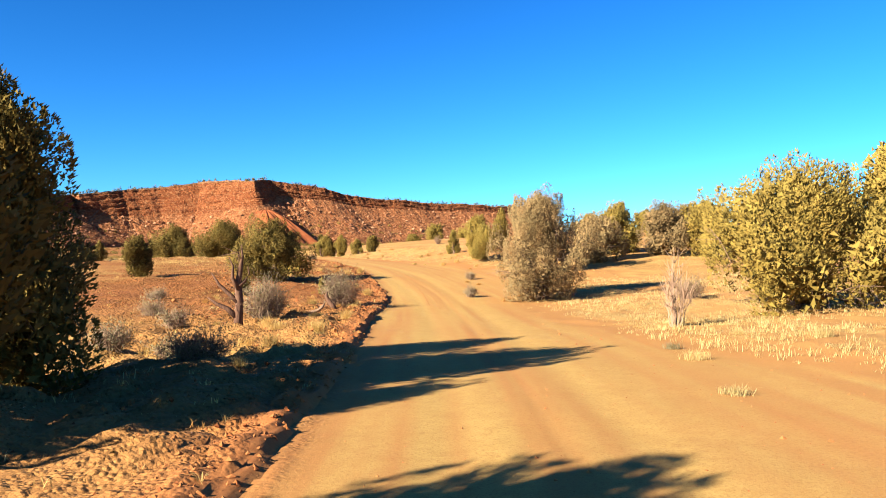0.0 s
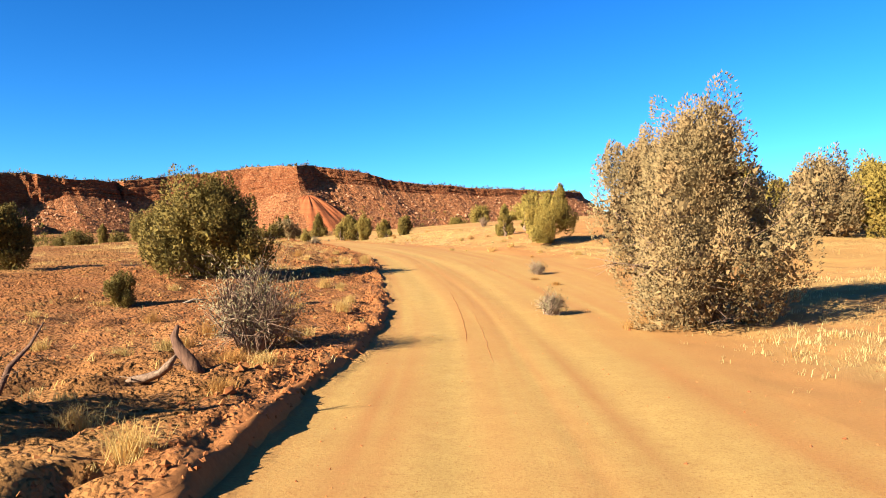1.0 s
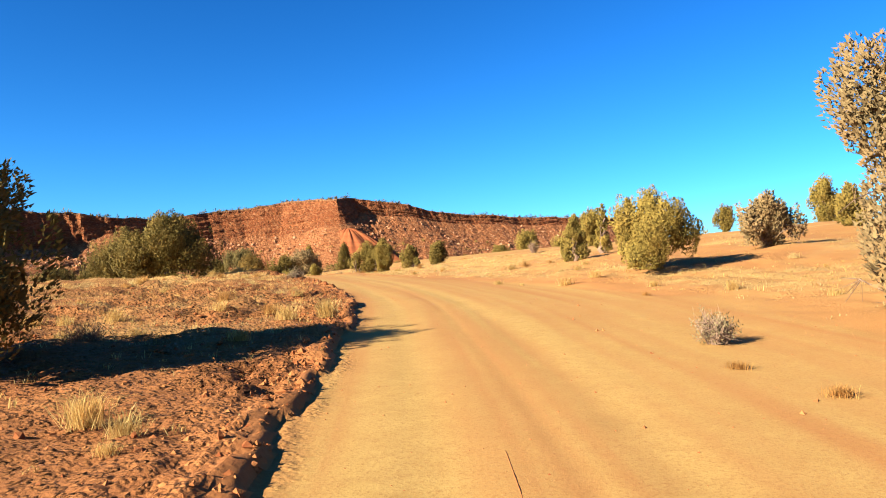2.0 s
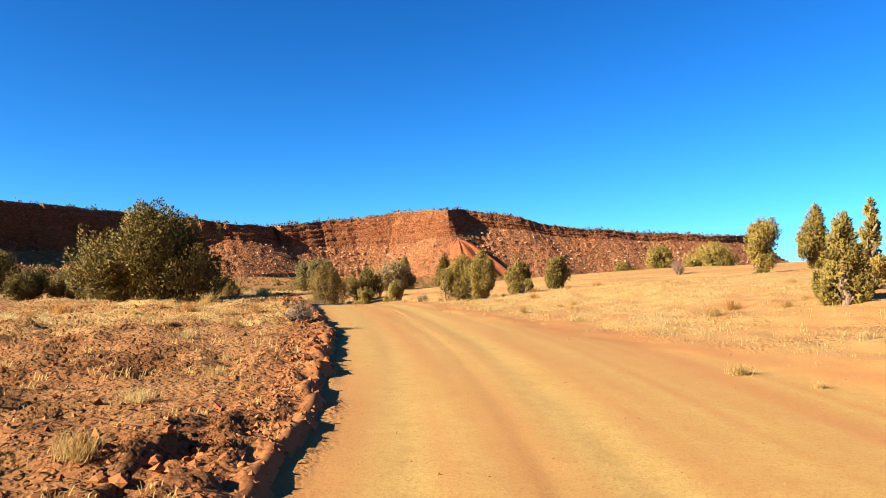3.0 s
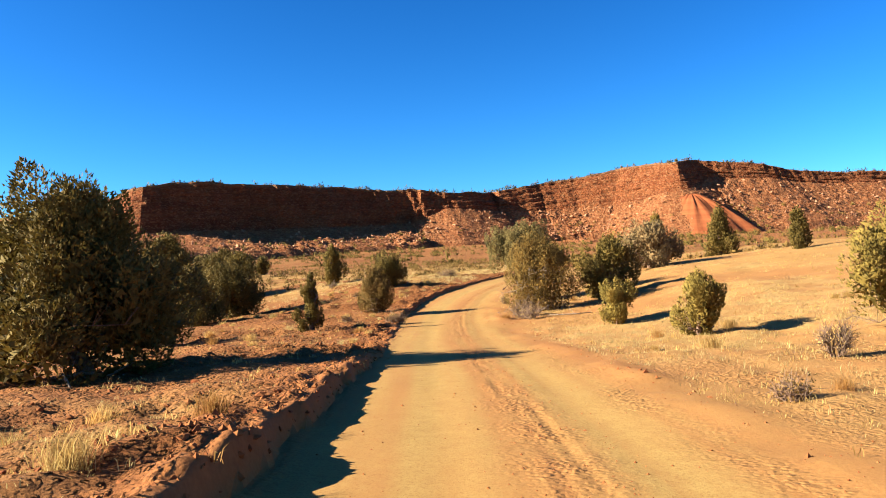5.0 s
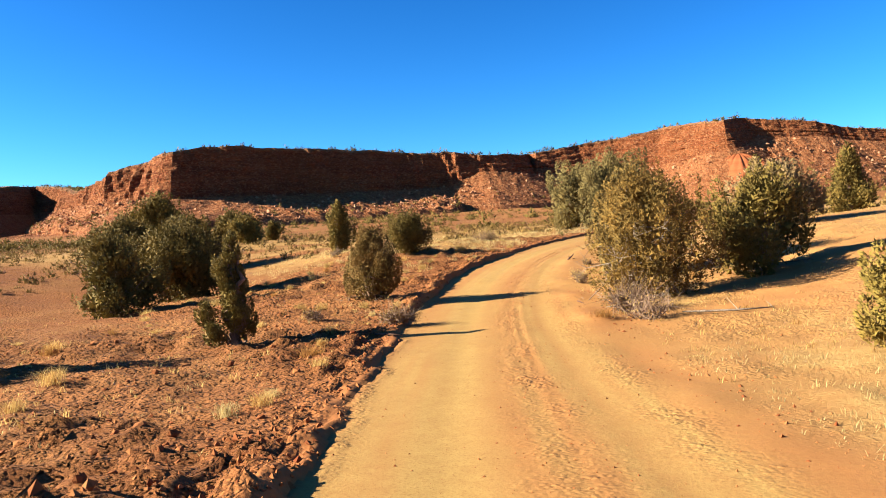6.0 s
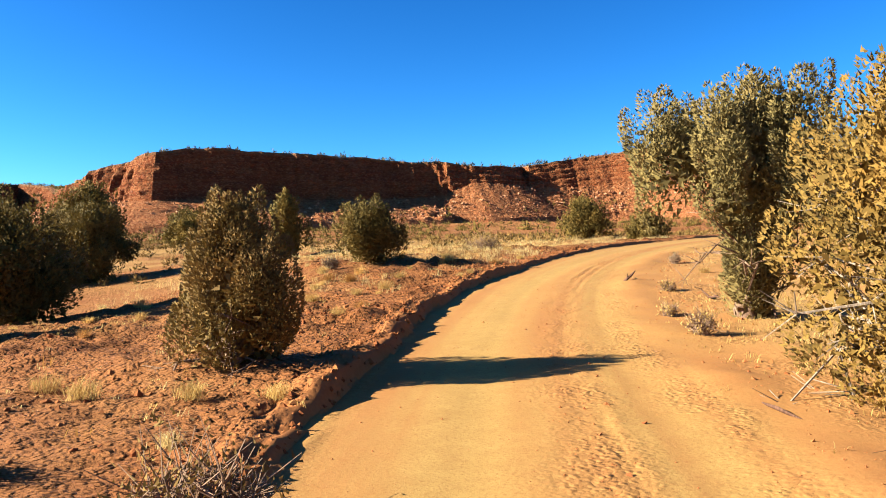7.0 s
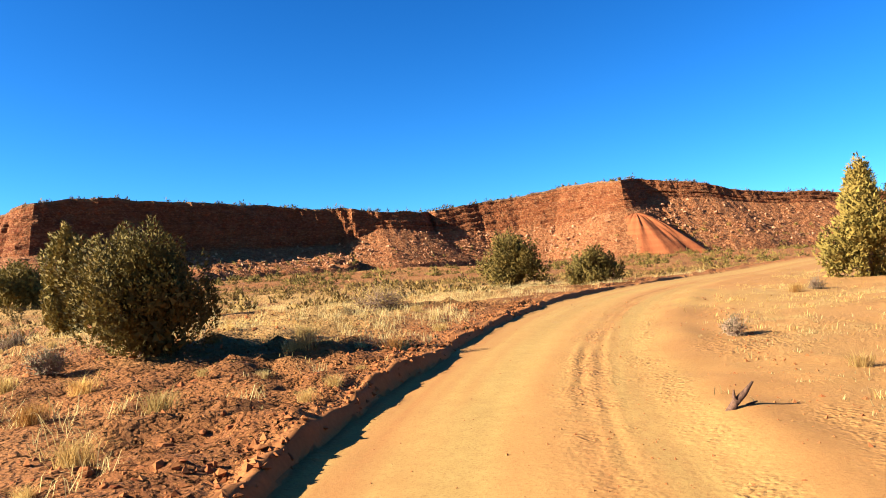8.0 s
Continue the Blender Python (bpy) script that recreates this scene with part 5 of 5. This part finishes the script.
BRANCHES = [
    (-3.5, 23.05, 10, [(.20, 0, -.08), (.10, .02, .08), (-.02, 0, .24), (-.09, .03, .38), (-.05, .02, .50)], [.085, .075, .065, .045, .02], DARK_BARK, "dark broken stump leaning over a hollow"),
    (-3.95, 23.2, 10, [(-.32, 0, .03), (-.2, .03, .08), (-.05, .0, .09), (.1, .04, .14), (.2, .0, .22), (.3, .06, .36)], [.012, .04, .055, .045, .05, .012], BARK, "pale weathered curved log on red earth"),
    (-26.0, 93.4, 60, [(-.5, .3, .02), (-.1, .1, .10), (.3, 0, .06), (.9, -.1, .25)], [.010, .016, .018, .010], GREY_WOOD, "fallen curved branch under a half-dead juniper"),
    (-25.6, 94.0, 95, [(-.6, .2, .03), (-.1, .1, .08), (.4, 0, .12), (.8, -.1, .3)], [.01, .02, .025, .015], GREY_WOOD, "fallen grey branch under a half-dead juniper"),
    (-27.4, 93.9, 130, [(-.3, 0, .02), (0, .03, .05), (.3, 0, .03)], [.01, .018, .01], DARK_BARK, "short fallen branch beside the track"),
    (-23.7, 92.0, 15, [(-.7, .1, .06), (-.2, 0, .08), (.3, .05, .09), (.9, .2, .12)], [.012, .02, .02, .01], GREY_WOOD, "pale fallen limb in juniper shade"),
    (-29.8, 101.5, 140, [(-.4, 0, .02), (-.1, .05, .1), (.2, 0, .06), (.4, .05, .2)], [.012, .02, .02, .01], DARK_BARK, "dark fallen branch under a tall juniper"),
    (-28.7, 88.3, 5, [(-.3, 0, .03), (0, .0, .04), (.3, .02, .03)], [.015, .022, .012], DARK_BARK, "dark stick lying among red clods"),
    (-26.2, 75.0, 60, [(-.6, 0, .05), (0, .1, .2), (.5, .0, .12), (.9, .1, .3)], [.02, .03, .03, .01], GREY_WOOD, "dead grey branch under a large juniper"),
    (-25.6, 74.4, 150, [(-.6, 0, .05), (0, .1, .25), (.5, .0, .15), (.8, .1, .35)], [.02, .03, .03, .01], GREY_WOOD, "dead grey branch under a large juniper"),
    (-5.2, 22.9, 80, [(-.4, 0, .0), (-.1, .1, .3), (.2, .1, .5), (.3, .0, .75)], [.03, .03, .02, .008], DARK_BARK, "dark dead stem beside a grey bush"),
    (-6.9, 31.9, 30, [(-.3, 0, .03), (0, .1, .12), (.3, .05, .1)], [.015, .02, .01], GREY_WOOD, "grey dead branch on red earth"),
]
for k, (x, y, turn, points, radii, mat, label) in enumerate(BRANCHES):
    tagged(stand(dead_stem(3000 + k, points, radii, mat), x, y, turn, 0.02), label, "branch", "dead wood")


def forked_snag():
    bag = Bag()
    limb(bag, [(0, 0, -.1), (-.03, 0, .35), (-.08, .02, .7), (-.02, .03, 1.0), (-.1, .02, 1.3)], [.05, .045, .04, .025, .01])
    limb(bag, [(.05, 0, -.1), (.2, 0, .1), (.45, .03, .22), (.62, .02, .36)], [.05, .05, .04, .02])
    limb(bag, [(-.05, 0, .6), (-.16, .0, .9), (-.22, .02, 1.15)], [.03, .025, .01])
    limb(bag, [(.12, .05, -.1), (.16, .04, .4), (.22, .02, .75)], [.04, .035, .015])
    return new("dead_tree", bag.mesh("dead_tree", BARK, True))


def stump():
    bag = Bag()
    limb(bag, [(-.12, 0, -.03), (-.05, .01, .05), (.06, .02, .13), (.15, .02, .23)], [.040, .036, .028, .010])
    limb(bag, [(-.02, 0, .05), (-.05, .02, .11), (-.04, .03, .17)], [.026, .020, .007], 5)
    limb(bag, [(.0, .03, -.04), (.1, .05, .02), (.2, .04, .05)], [.022, .020, .008], 5)
    return new("dead_branch", bag.mesh("dead_branch", DARK_BARK, True))


tagged(stand(stump(), -32.4, 104.1, 40, 0.02), "short dark forked stump beside the track", "branch", "dead wood")
tagged(stand(forked_snag(), -12.9, 79.9, 30), "thin forked dead snag on yellow grass", "dead tree")

# --- earth clods and stones
def lump_bag(bag, at, size, rng):
    """Small angular lumps half sunk in the ground."""
    n = len(at)
    base = np.array([(1, 0, -0.3), (0, 1, -0.3), (-1, 0, -0.3), (0, -1, -0.3), (0, 0, 0.55)], float)
    v = base[None] * (0.6 + 0.7 * rng.random((n, 5, 1))) + np.concatenate([np.zeros((n, 4, 3)), rng.normal(0, 0.35, (n, 1, 3)) * np.array([1, 1, 0.3])], 1)
    w = rng.random(n) * 6.283
    c, s = np.cos(w)[:, None], np.sin(w)[:, None]
    v = np.stack([v[..., 0] * c - v[..., 1] * s, v[..., 0] * s + v[..., 1] * c, v[..., 2]], -1)
    v = v * np.reshape(size, (-1, 1, 1)) * (0.7 + 0.6 * rng.random((n, 1, 3))) + at[:, None]
    f = np.array([[0, 1, 4], [1, 2, 4], [2, 3, 4], [3, 0, 4]])
    bag.add(v.reshape(-1, 3), (f[None] + 5 * np.arange(n)[:, None, None]).reshape(-1, 3))


def clod_bag(bag, at, size, rng):
    """Rounded uneven lumps of twelve corners."""
    n, g = len(at), 1.618
    base = np.array([(-1, g, 0), (1, g, 0), (-1, -g, 0), (1, -g, 0), (0, -1, g), (0, 1, g), (0, -1, -g), (0, 1, -g), (g, 0, -1), (g, 0, 1), (-g, 0, -1), (-g, 0, 1)], float) / 1.9
    f = np.array([[0, 11, 5], [0, 5, 1], [0, 1, 7], [0, 7, 10], [0, 10, 11], [1, 5, 9], [5, 11, 4], [11, 10, 2], [10, 7, 6], [7, 1, 8],
                  [3, 9, 4], [3, 4, 2], [3, 2, 6], [3, 6, 8], [3, 8, 9], [4, 9, 5], [2, 4, 11], [6, 2, 10], [8, 6, 7], [9, 8, 1]])
    v = base[None] * (0.7 + 0.6 * rng.random((n, 12, 1))) * (0.65 + 0.7 * rng.random((n, 1, 3))) * np.array([1, 1, 0.75])
    w = rng.random(n) * 6.283
    c, s = np.cos(w)[:, None], np.sin(w)[:, None]
    v = np.stack([v[..., 0] * c - v[..., 1] * s, v[..., 0] * s + v[..., 1] * c, v[..., 2]], -1) * np.reshape(size, (-1, 1, 1)) + at[:, None]
    bag.add(v.reshape(-1, 3), (f[None] + 12 * np.arange(n)[:, None, None]).reshape(-1, 3))


def build_clods():
    rng = np.random.default_rng(71)
    n = 105000
    k = rng.integers(118, 372, n)
    d = -1.8 - 11 * rng.random(n) ** 1.7
    edge = rng.random(n) < 0.24
    d = np.where(edge, -np.interp(TQ[k, 1], BANK[:, 0], BANK[:, 1]) - 0.02 + rng.normal(0, 0.12, n), d)
    x, y = TQ[k, 0] + TD[k, 1] * d + rng.normal(0, 0.3, n), TQ[k, 1] - TD[k, 0] * d + rng.normal(0, 0.3, n)
    z, cover, road = land(x, y)
    clump = smooth(-0.10, 0.25, fbm(x * 0.9, y * 0.9, 3, 77))
    keep = (rng.random(n) < 0.05 + 0.50 * cover[:, 2] ** 1.3 * (0.35 + 0.65 * clump) + 0.30 * edge) & (road < 0.4)
    x, y, z, edge, clump = x[keep], y[keep], z[keep], edge[keep], clump[keep]
    m = len(x)
    size = 0.014 + 0.036 * rng.random(m) ** 2.2 * (0.5 + 0.8 * clump) + 0.03 * rng.random(m) * (rng.random(m) < 0.02 * clump) + edge * 0.016 * rng.random(m)
    bag = Bag()
    big = size > 0.034
    lump_bag(bag, np.stack([x, y, z + size * 0.1], 1)[~big], size[~big], rng)
    boulder_bag(bag, np.stack([x, y, z - size * 0.10], 1)[big], size[big] * 0.9, rng)
    k = rng.integers(130, 368, 14000)
    d = -2.1 - 8 * rng.random(14000) ** 1.4
    x, y = TQ[k, 0] + TD[k, 1] * d + rng.normal(0, 0.3, 14000), TQ[k, 1] - TD[k, 0] * d + rng.normal(0, 0.3, 14000)
    z, cover, road = land(x, y)
    keep = (rng.random(14000) < cover[:, 2] ** 1.5 * smooth(-0.05, 0.3, fbm(x * 0.7, y * 0.7, 3, 79))) & (road < 0.1)
    size = 0.022 + 0.050 * rng.random(14000) ** 2.5
    clod_bag(bag, np.stack([x, y, z - size * 0.15], 1)[keep], size[keep], rng)
    ob = new("earth_clods", bag.mesh("earth_clods", STONE))
    tagged(ob, "loose red clods and stones on the bank", "stones", kind="stuff")
    # pebbles on the sand
    n = 22000
    k = rng.integers(110, 375, n)
    d = np.where(rng.random(n) < 0.45, rng.uniform(-1.9, 9, n), np.where(rng.random(n) < 0.5, 0.1 + rng.normal(0, 0.3, n), 2.1 + rng.normal(0, 0.35, n)))
    x, y = TQ[k, 0] + TD[k, 1] * d, TQ[k, 1] - TD[k, 0] * d + rng.normal(0, 0.4, n)
    z, cover, road = land(x, y)
    berm = np.abs(d - 2.3) < 0.5
    size = 0.006 + 0.012 * rng.random(n) ** 2 + (0.016 + 0.012 * berm) * (rng.random(n) < 0.03 + 0.06 * berm)
    sel = (np.abs(d - 2.1) > 0.9) & (np.abs(d - 0.1) > 0.7) | (y > 62) | (rng.random(n) < 0.12)
    x, y, z, size = x[sel], y[sel], z[sel], size[sel]
    bag = Bag()
    lump_bag(bag, np.stack([x, y, z + size * 0.1], 1), size, rng)
    tagged(new("pebbles", bag.mesh("pebbles", STONE)), "small reddish pebbles scattered over orange sand", "stones", kind="stuff")


build_clods()


# --- dry grass over the slopes
def build_grass():
    rng = np.random.default_rng(81)
    n = 88000
    k = rng.integers(110, 420, n)
    side = rng.random(n) < 0.64
    d = np.where(side, 1.8 + 34 * rng.random(n) ** 1.5, -2.1 - 26 * rng.random(n) ** 1.5)
    x, y = TQ[k, 0] + TD[k, 1] * d + rng.normal(0, 0.5, n), TQ[k, 1] - TD[k, 0] * d + rng.normal(0, 0.5, n)
    z, cover, road = land(x, y)
    near = (np.abs(d) < 11) & (y < 112)
    keep = (rng.random(n) < np.where(near, 0.03 + 1.1 * cover[:, 1], 0.01 + 0.22 * cover[:, 1])) & (road < 0.3)
    x, y, z, d, cov = x[keep], y[keep], z[keep], d[keep], cover[keep, 1]
    far = (np.abs(d) > 11) | (y > 112)
    h = (0.05 + 0.09 * rng.random(len(x)) ** 2) * (1 + 0.4 * far)
    pale = (fbm(x * 0.12, y * 0.12, 2, 91) + 0.25 * rng.random(len(x)) > 0.08)
    for name, mat, sel, per, label in (("dry_grass", STRAW, ~pale & ~far, 7, "short straw-coloured dry grass over red earth"),
                                  ("bleached_grass", PALE_STRAW, pale & ~far, 5, "short bleached dry grass over sandy earth"),
                                  ("distant_grass", STRAW, far, 4, "dry yellow grass on the far slopes")):
        bag = Bag()
        blades(bag, np.stack([x, y, z - 0.01], 1)[sel], h[sel], 0.18 + 0.5 * h[sel], rng, per)
        tagged(new(name, bag.mesh(name, mat)), label, "grass", kind="stuff")


build_grass()


def build_clumps():
    """Short thick tufts, closer together on the grassy slopes."""
    rng = np.random.default_rng(83)
    n = 46000
    k = rng.integers(118, 400, n)
    side = rng.random(n) < 0.45
    d = np.where(side, 2.2 + 17 * rng.random(n) ** 1.3, -2.3 - 13 * rng.random(n) ** 1.3)
    x, y = TQ[k, 0] + TD[k, 1] * d + rng.normal(0, 0.5, n), TQ[k, 1] - TD[k, 0] * d + rng.normal(0, 0.5, n)
    z, cover, road = land(x, y)
    herd = smooth(-0.15, 0.2, fbm(x * 0.5, y * 0.5, 3, 87))
    keep = (rng.random(n) < (0.06 + 0.9 * cover[:, 1]) * herd) & (road < 0.1)
    x, y, z = x[keep], y[keep], z[keep]
    m = len(x)
    h = 0.06 + 0.12 * rng.random(m) ** 1.6
    rusty = rng.random(m) < 0.18
    pale = ~rusty & (y < 34) & (x > 1)
    for name, mat, sel, label in (("pale_clumps", PALE_STRAW, pale, "small clumps of bleached dry grass"), ("straw_clumps", STRAW, ~rusty & ~pale, "small clumps of yellow dry grass"), ("rusty_clumps", RUST, rusty, "small clumps of rusty dry grass")):
        bag = Bag()
        blades(bag, np.stack([x, y, z - 0.01], 1)[sel], h[sel], 0.10 + 0.9 * h[sel], rng, 8)
        tagged(new(name, bag.mesh(name, mat)), label, "grass", kind="stuff")


build_clumps()


def build_tall_grass():
    """The bright strip of taller grass beyond the left bank."""
    rng = np.random.default_rng(89)
    n = 4200
    k = rng.integers(322, 420, n)
    d = -3.4 - 14 * rng.random(n) ** 1.2
    x, y = TQ[k, 0] + TD[k, 1] * d + rng.normal(0, 0.5, n), TQ[k, 1] - TD[k, 0] * d + rng.normal(0, 0.5, n)
    z, cover, road = land(x, y)
    keep = (rng.random(n) < smooth(-0.12, 0.2, fbm(x * 0.3, y * 0.3, 3, 88)) * smooth(99, 107, y)) & (road < 0.1)
    x, y, z = x[keep], y[keep], z[keep]
    h = 0.16 + 0.2 * rng.random(len(x))
    bag = Bag()
    blades(bag, np.stack([x, y, z - 0.01], 1), h, 0.2 + 0.9 * h, rng, 14, 0.7)
    tagged(new("tall_grass", bag.mesh("tall_grass", PALE_STRAW)), "strip of pale yellow grass beyond the bank", "grass", kind="stuff")


build_tall_grass()


def build_pale_field():
    """Bleached tufts on the sand right of the first stretch."""
    rng = np.random.default_rng(97)
    n = 5000
    x, y = rng.uniform(3.2, 15, n), rng.uniform(9, 37, n)
    z, cover, road = land(x, y)
    keep = (rng.random(n) < smooth(-0.15, 0.15, fbm(x * 0.35, y * 0.35, 3, 98)) * smooth(3.2, 5.0, x)) & (road < 0.1)
    x, y, z = x[keep], y[keep], z[keep]
    h = 0.07 + 0.13 * rng.random(len(x)) ** 1.5
    bag = Bag()
    blades(bag, np.stack([x, y, z - 0.01], 1), h, 0.16 + 1.1 * h, rng, 9)
    tagged(new("pale_grass", bag.mesh("pale_grass", PALE_STRAW)), "field of bleached grass tufts on pale sand", "grass", kind="stuff")


build_pale_field()


# --- ridges of sand pushed up by wheels
def build_ridges():
    rng = np.random.default_rng(95)
    bag = Bag()
    for k0, k1, d0, d1, h in ((174, 190, -0.52, -0.30, 0.006), (170, 182, -0.25, -0.15, 0.003)):
        k = np.arange(k0, k1)
        d = np.linspace(d0, d1, len(k)) + 0.006 * rng.normal(0, 1, len(k))
        x, y = TQ[k, 0] + TD[k, 1] * d, TQ[k, 1] - TD[k, 0] * d
        f = np.linspace(0, len(k) - 1, len(k) * 4)
        x, y = np.interp(f, np.arange(len(k)), x), np.interp(f, np.arange(len(k)), y)
        z = land(x, y)[0]
        hh = h * (0.5 + rng.random(len(x))) * np.sin(np.linspace(0, math.pi, len(x))) ** 0.4
        limb(bag, np.stack([x, y, z + hh * 0.3], 1), hh * 0.55 + 0.002, 5)
    me = bag.mesh("drag_mark", STONE, True)
    tagged(new("drag_marks", me), "thin dark lines scored along the sandy track", "drag mark", kind="stuff")


build_ridges()


# --- far things: scree boulders, talus cone, scrub and trees below and on the mesa
def far_crowns(name, at, size, mat, rng, label, per=46):
    bag = Bag()
    n = len(at)
    d = rng.normal(0, 1, (n, per, 3))
    d /= np.linalg.norm(d, axis=2, keepdims=True)
    d[..., 2] = np.abs(d[..., 2])
    lump = 1 + 0.35 * np.sin(3 * np.arctan2(d[..., 1], d[..., 0]) + rng.random((n, 1)) * 6.28)[..., None]
    r = rng.uniform(0.08, 1.0, (n, per, 1)) ** 0.5 * lump
    tall = rng.uniform(0.75, 1.35, (n, 1))
    shape = np.stack([np.ones((n, per)), np.ones((n, per)), np.broadcast_to(tall * 1.25, (n, per))], -1) * 0.5
    p = at[:, None] + d * r * shape * np.reshape(size, (-1, 1, 1)) - np.array([0, 0, 0.05])
    s = np.repeat(size, per) * rng.uniform(1.0, 2.1, n * per) * (1.3 if per > 100 else 1.0) / per ** 0.5
    sprays_into(bag, p.reshape(-1, 3), (d * np.array([1, 1, 0.6]) + np.array([0, 0, 0.6])).reshape(-1, 3) + rng.normal(0, 0.3, (n * per, 3)), s, s * 0.55, d.reshape(-1, 3))
    tagged(new(name, bag.mesh(name, mat)), label, "trees", kind="stuff")


def build_far():
    rng = np.random.default_rng(111)
    n, m = SCREE.shape[:2]
    k = 10500
    i, j = rng.integers(0, n - 1, k), (m * rng.random(k) ** 0.8).astype(int)
    at = SCREE[i, j] + rng.normal(0, 0.8, (k, 3)) * np.array([1, 1, 0.1])
    size = 0.35 + 1.2 * rng.random(k) ** 3.5
    bag = Bag()
    boulder_bag(bag, at + np.array([0, 0, 0.15]), size, rng)
    tagged(new("scree_boulders", bag.mesh("scree_boulders", PALE_STONE)), "fallen sandstone blocks strewn over the scree", "boulders", kind="stuff")
    # scrub on the scree
    k = 700
    i, j = rng.integers(0, n - 1, k), (m * (0.45 + 0.55 * rng.random(k))).astype(int)
    far_crowns("scree_scrub", SCREE[i, np.minimum(j, m - 1)], 1.2 + 1.8 * rng.random(k), GREEN, rng, "dark scrub dotted over the lower scree", 20)
    k = 800
    i, j = rng.integers(0, n - 1, k), rng.integers(3, 5, k)
    at = RIM_TOP[i, j] + np.array([0, 0, 0.2])
    far_crowns("rim_junipers", at, 1.5 + 2.3 * rng.random(k), GREEN, rng, "small junipers along the rim of the mesa", 20)
    # valley flat
    k = 2000
    w, r = np.radians(rng.uniform(-8, 68, k)), 95 + 340 * rng.random(k) ** 0.8
    x, y = EYE[0] - r * np.sin(w), EYE[1] + r * np.cos(w)
    z = land(x, y)[0]
    keep = (r > 110 + 40 * rng.random(k)) & (fbm(x * 0.02, y * 0.02, 3, 121) > -0.2)
    far_crowns("valley_scrub", np.stack([x, y, z], 1)[keep], (1.0 + 2.3 * rng.random(k) ** 2)[keep], GREEN, rng, "scattered dark junipers and scrub on the valley flat", 70)
    # sage along the foot
    k = 2600
    w, r = np.radians(rng.uniform(8, 62, k)), 60 + 130 * rng.random(k)
    x, y = EYE[0] - r * np.sin(w), EYE[1] + r * np.cos(w)
    z, cover, road = land(x, y)
    _, d, _, _ = along_track(x, y)
    keep = (road < 0.1) & (np.abs(d) > 9)
    far_crowns("sage_flat", np.stack([x, y, z], 1)[keep], (0.35 + 0.5 * rng.random(k))[keep], BROWN, rng, "low brownish scrub over the valley flat", 36)
    # trees on the right-hand rise
    k = 46
    x, y = rng.uniform(26, 120, k), rng.uniform(120, 260, k)
    z = land(x, y)[0]
    far_crowns("hill_junipers", np.stack([x, y, z], 1), 2.2 + 2.0 * rng.random(k), GOLD, rng, "golden junipers along the far rise", 420)


PALE_STONE = leaf_material("pale_sandstone_blocks", (0.24, 0.085, 0.038), (0.48, 0.25, 0.13), (0.38, 0.16, 0.075), 0.95)
build_far()


def build_cone():
    """The smooth fan of red scree below the mesa's nose."""
    a = radians(13.6)
    cx, cy, top, foot = EYE[0] - 548 * math.sin(a), EYE[1] + 548 * math.cos(a), 41.5, 4.0
    rings, spokes = 30, 150
    v = []
    for i in range(rings):
        t = i / (rings - 1)
        for k in range(spokes):
            w = 2 * math.pi * k / spokes
            c, n = math.cos(w), math.sin(w)
            r = t * (50 + 9 * noise.noise((c * 1.4, n * 1.4, 3.0)) + 5 * noise.noise((c * 4, n * 4, 1.0)))
            rill = (2.2 * noise.noise((c * 7, n * 7, t * 1.5)) + 1.2 * noise.noise((c * 17, n * 17, t * 3))) * min(1, 3 * t) * (1.2 - t)
            fall = (math.sqrt(t * t + 0.03) - 0.173) / 0.842
            v.append((cx + 1.25 * r * c, cy + 0.8 * r * n, top + (foot - top) * fall + rill))
    f = []
    for i in range(rings - 1):
        for k in range(spokes):
            j = (k + 1) % spokes
            f.append((i * spokes + k, (i + 1) * spokes + k, (i + 1) * spokes + j, i * spokes + j))
    me = mesh_of("scree_fan", v, f, CLAY, True)
    tagged(new("scree_fan", me), "smooth red fan of fine scree", "scree", kind="structure")


build_cone()
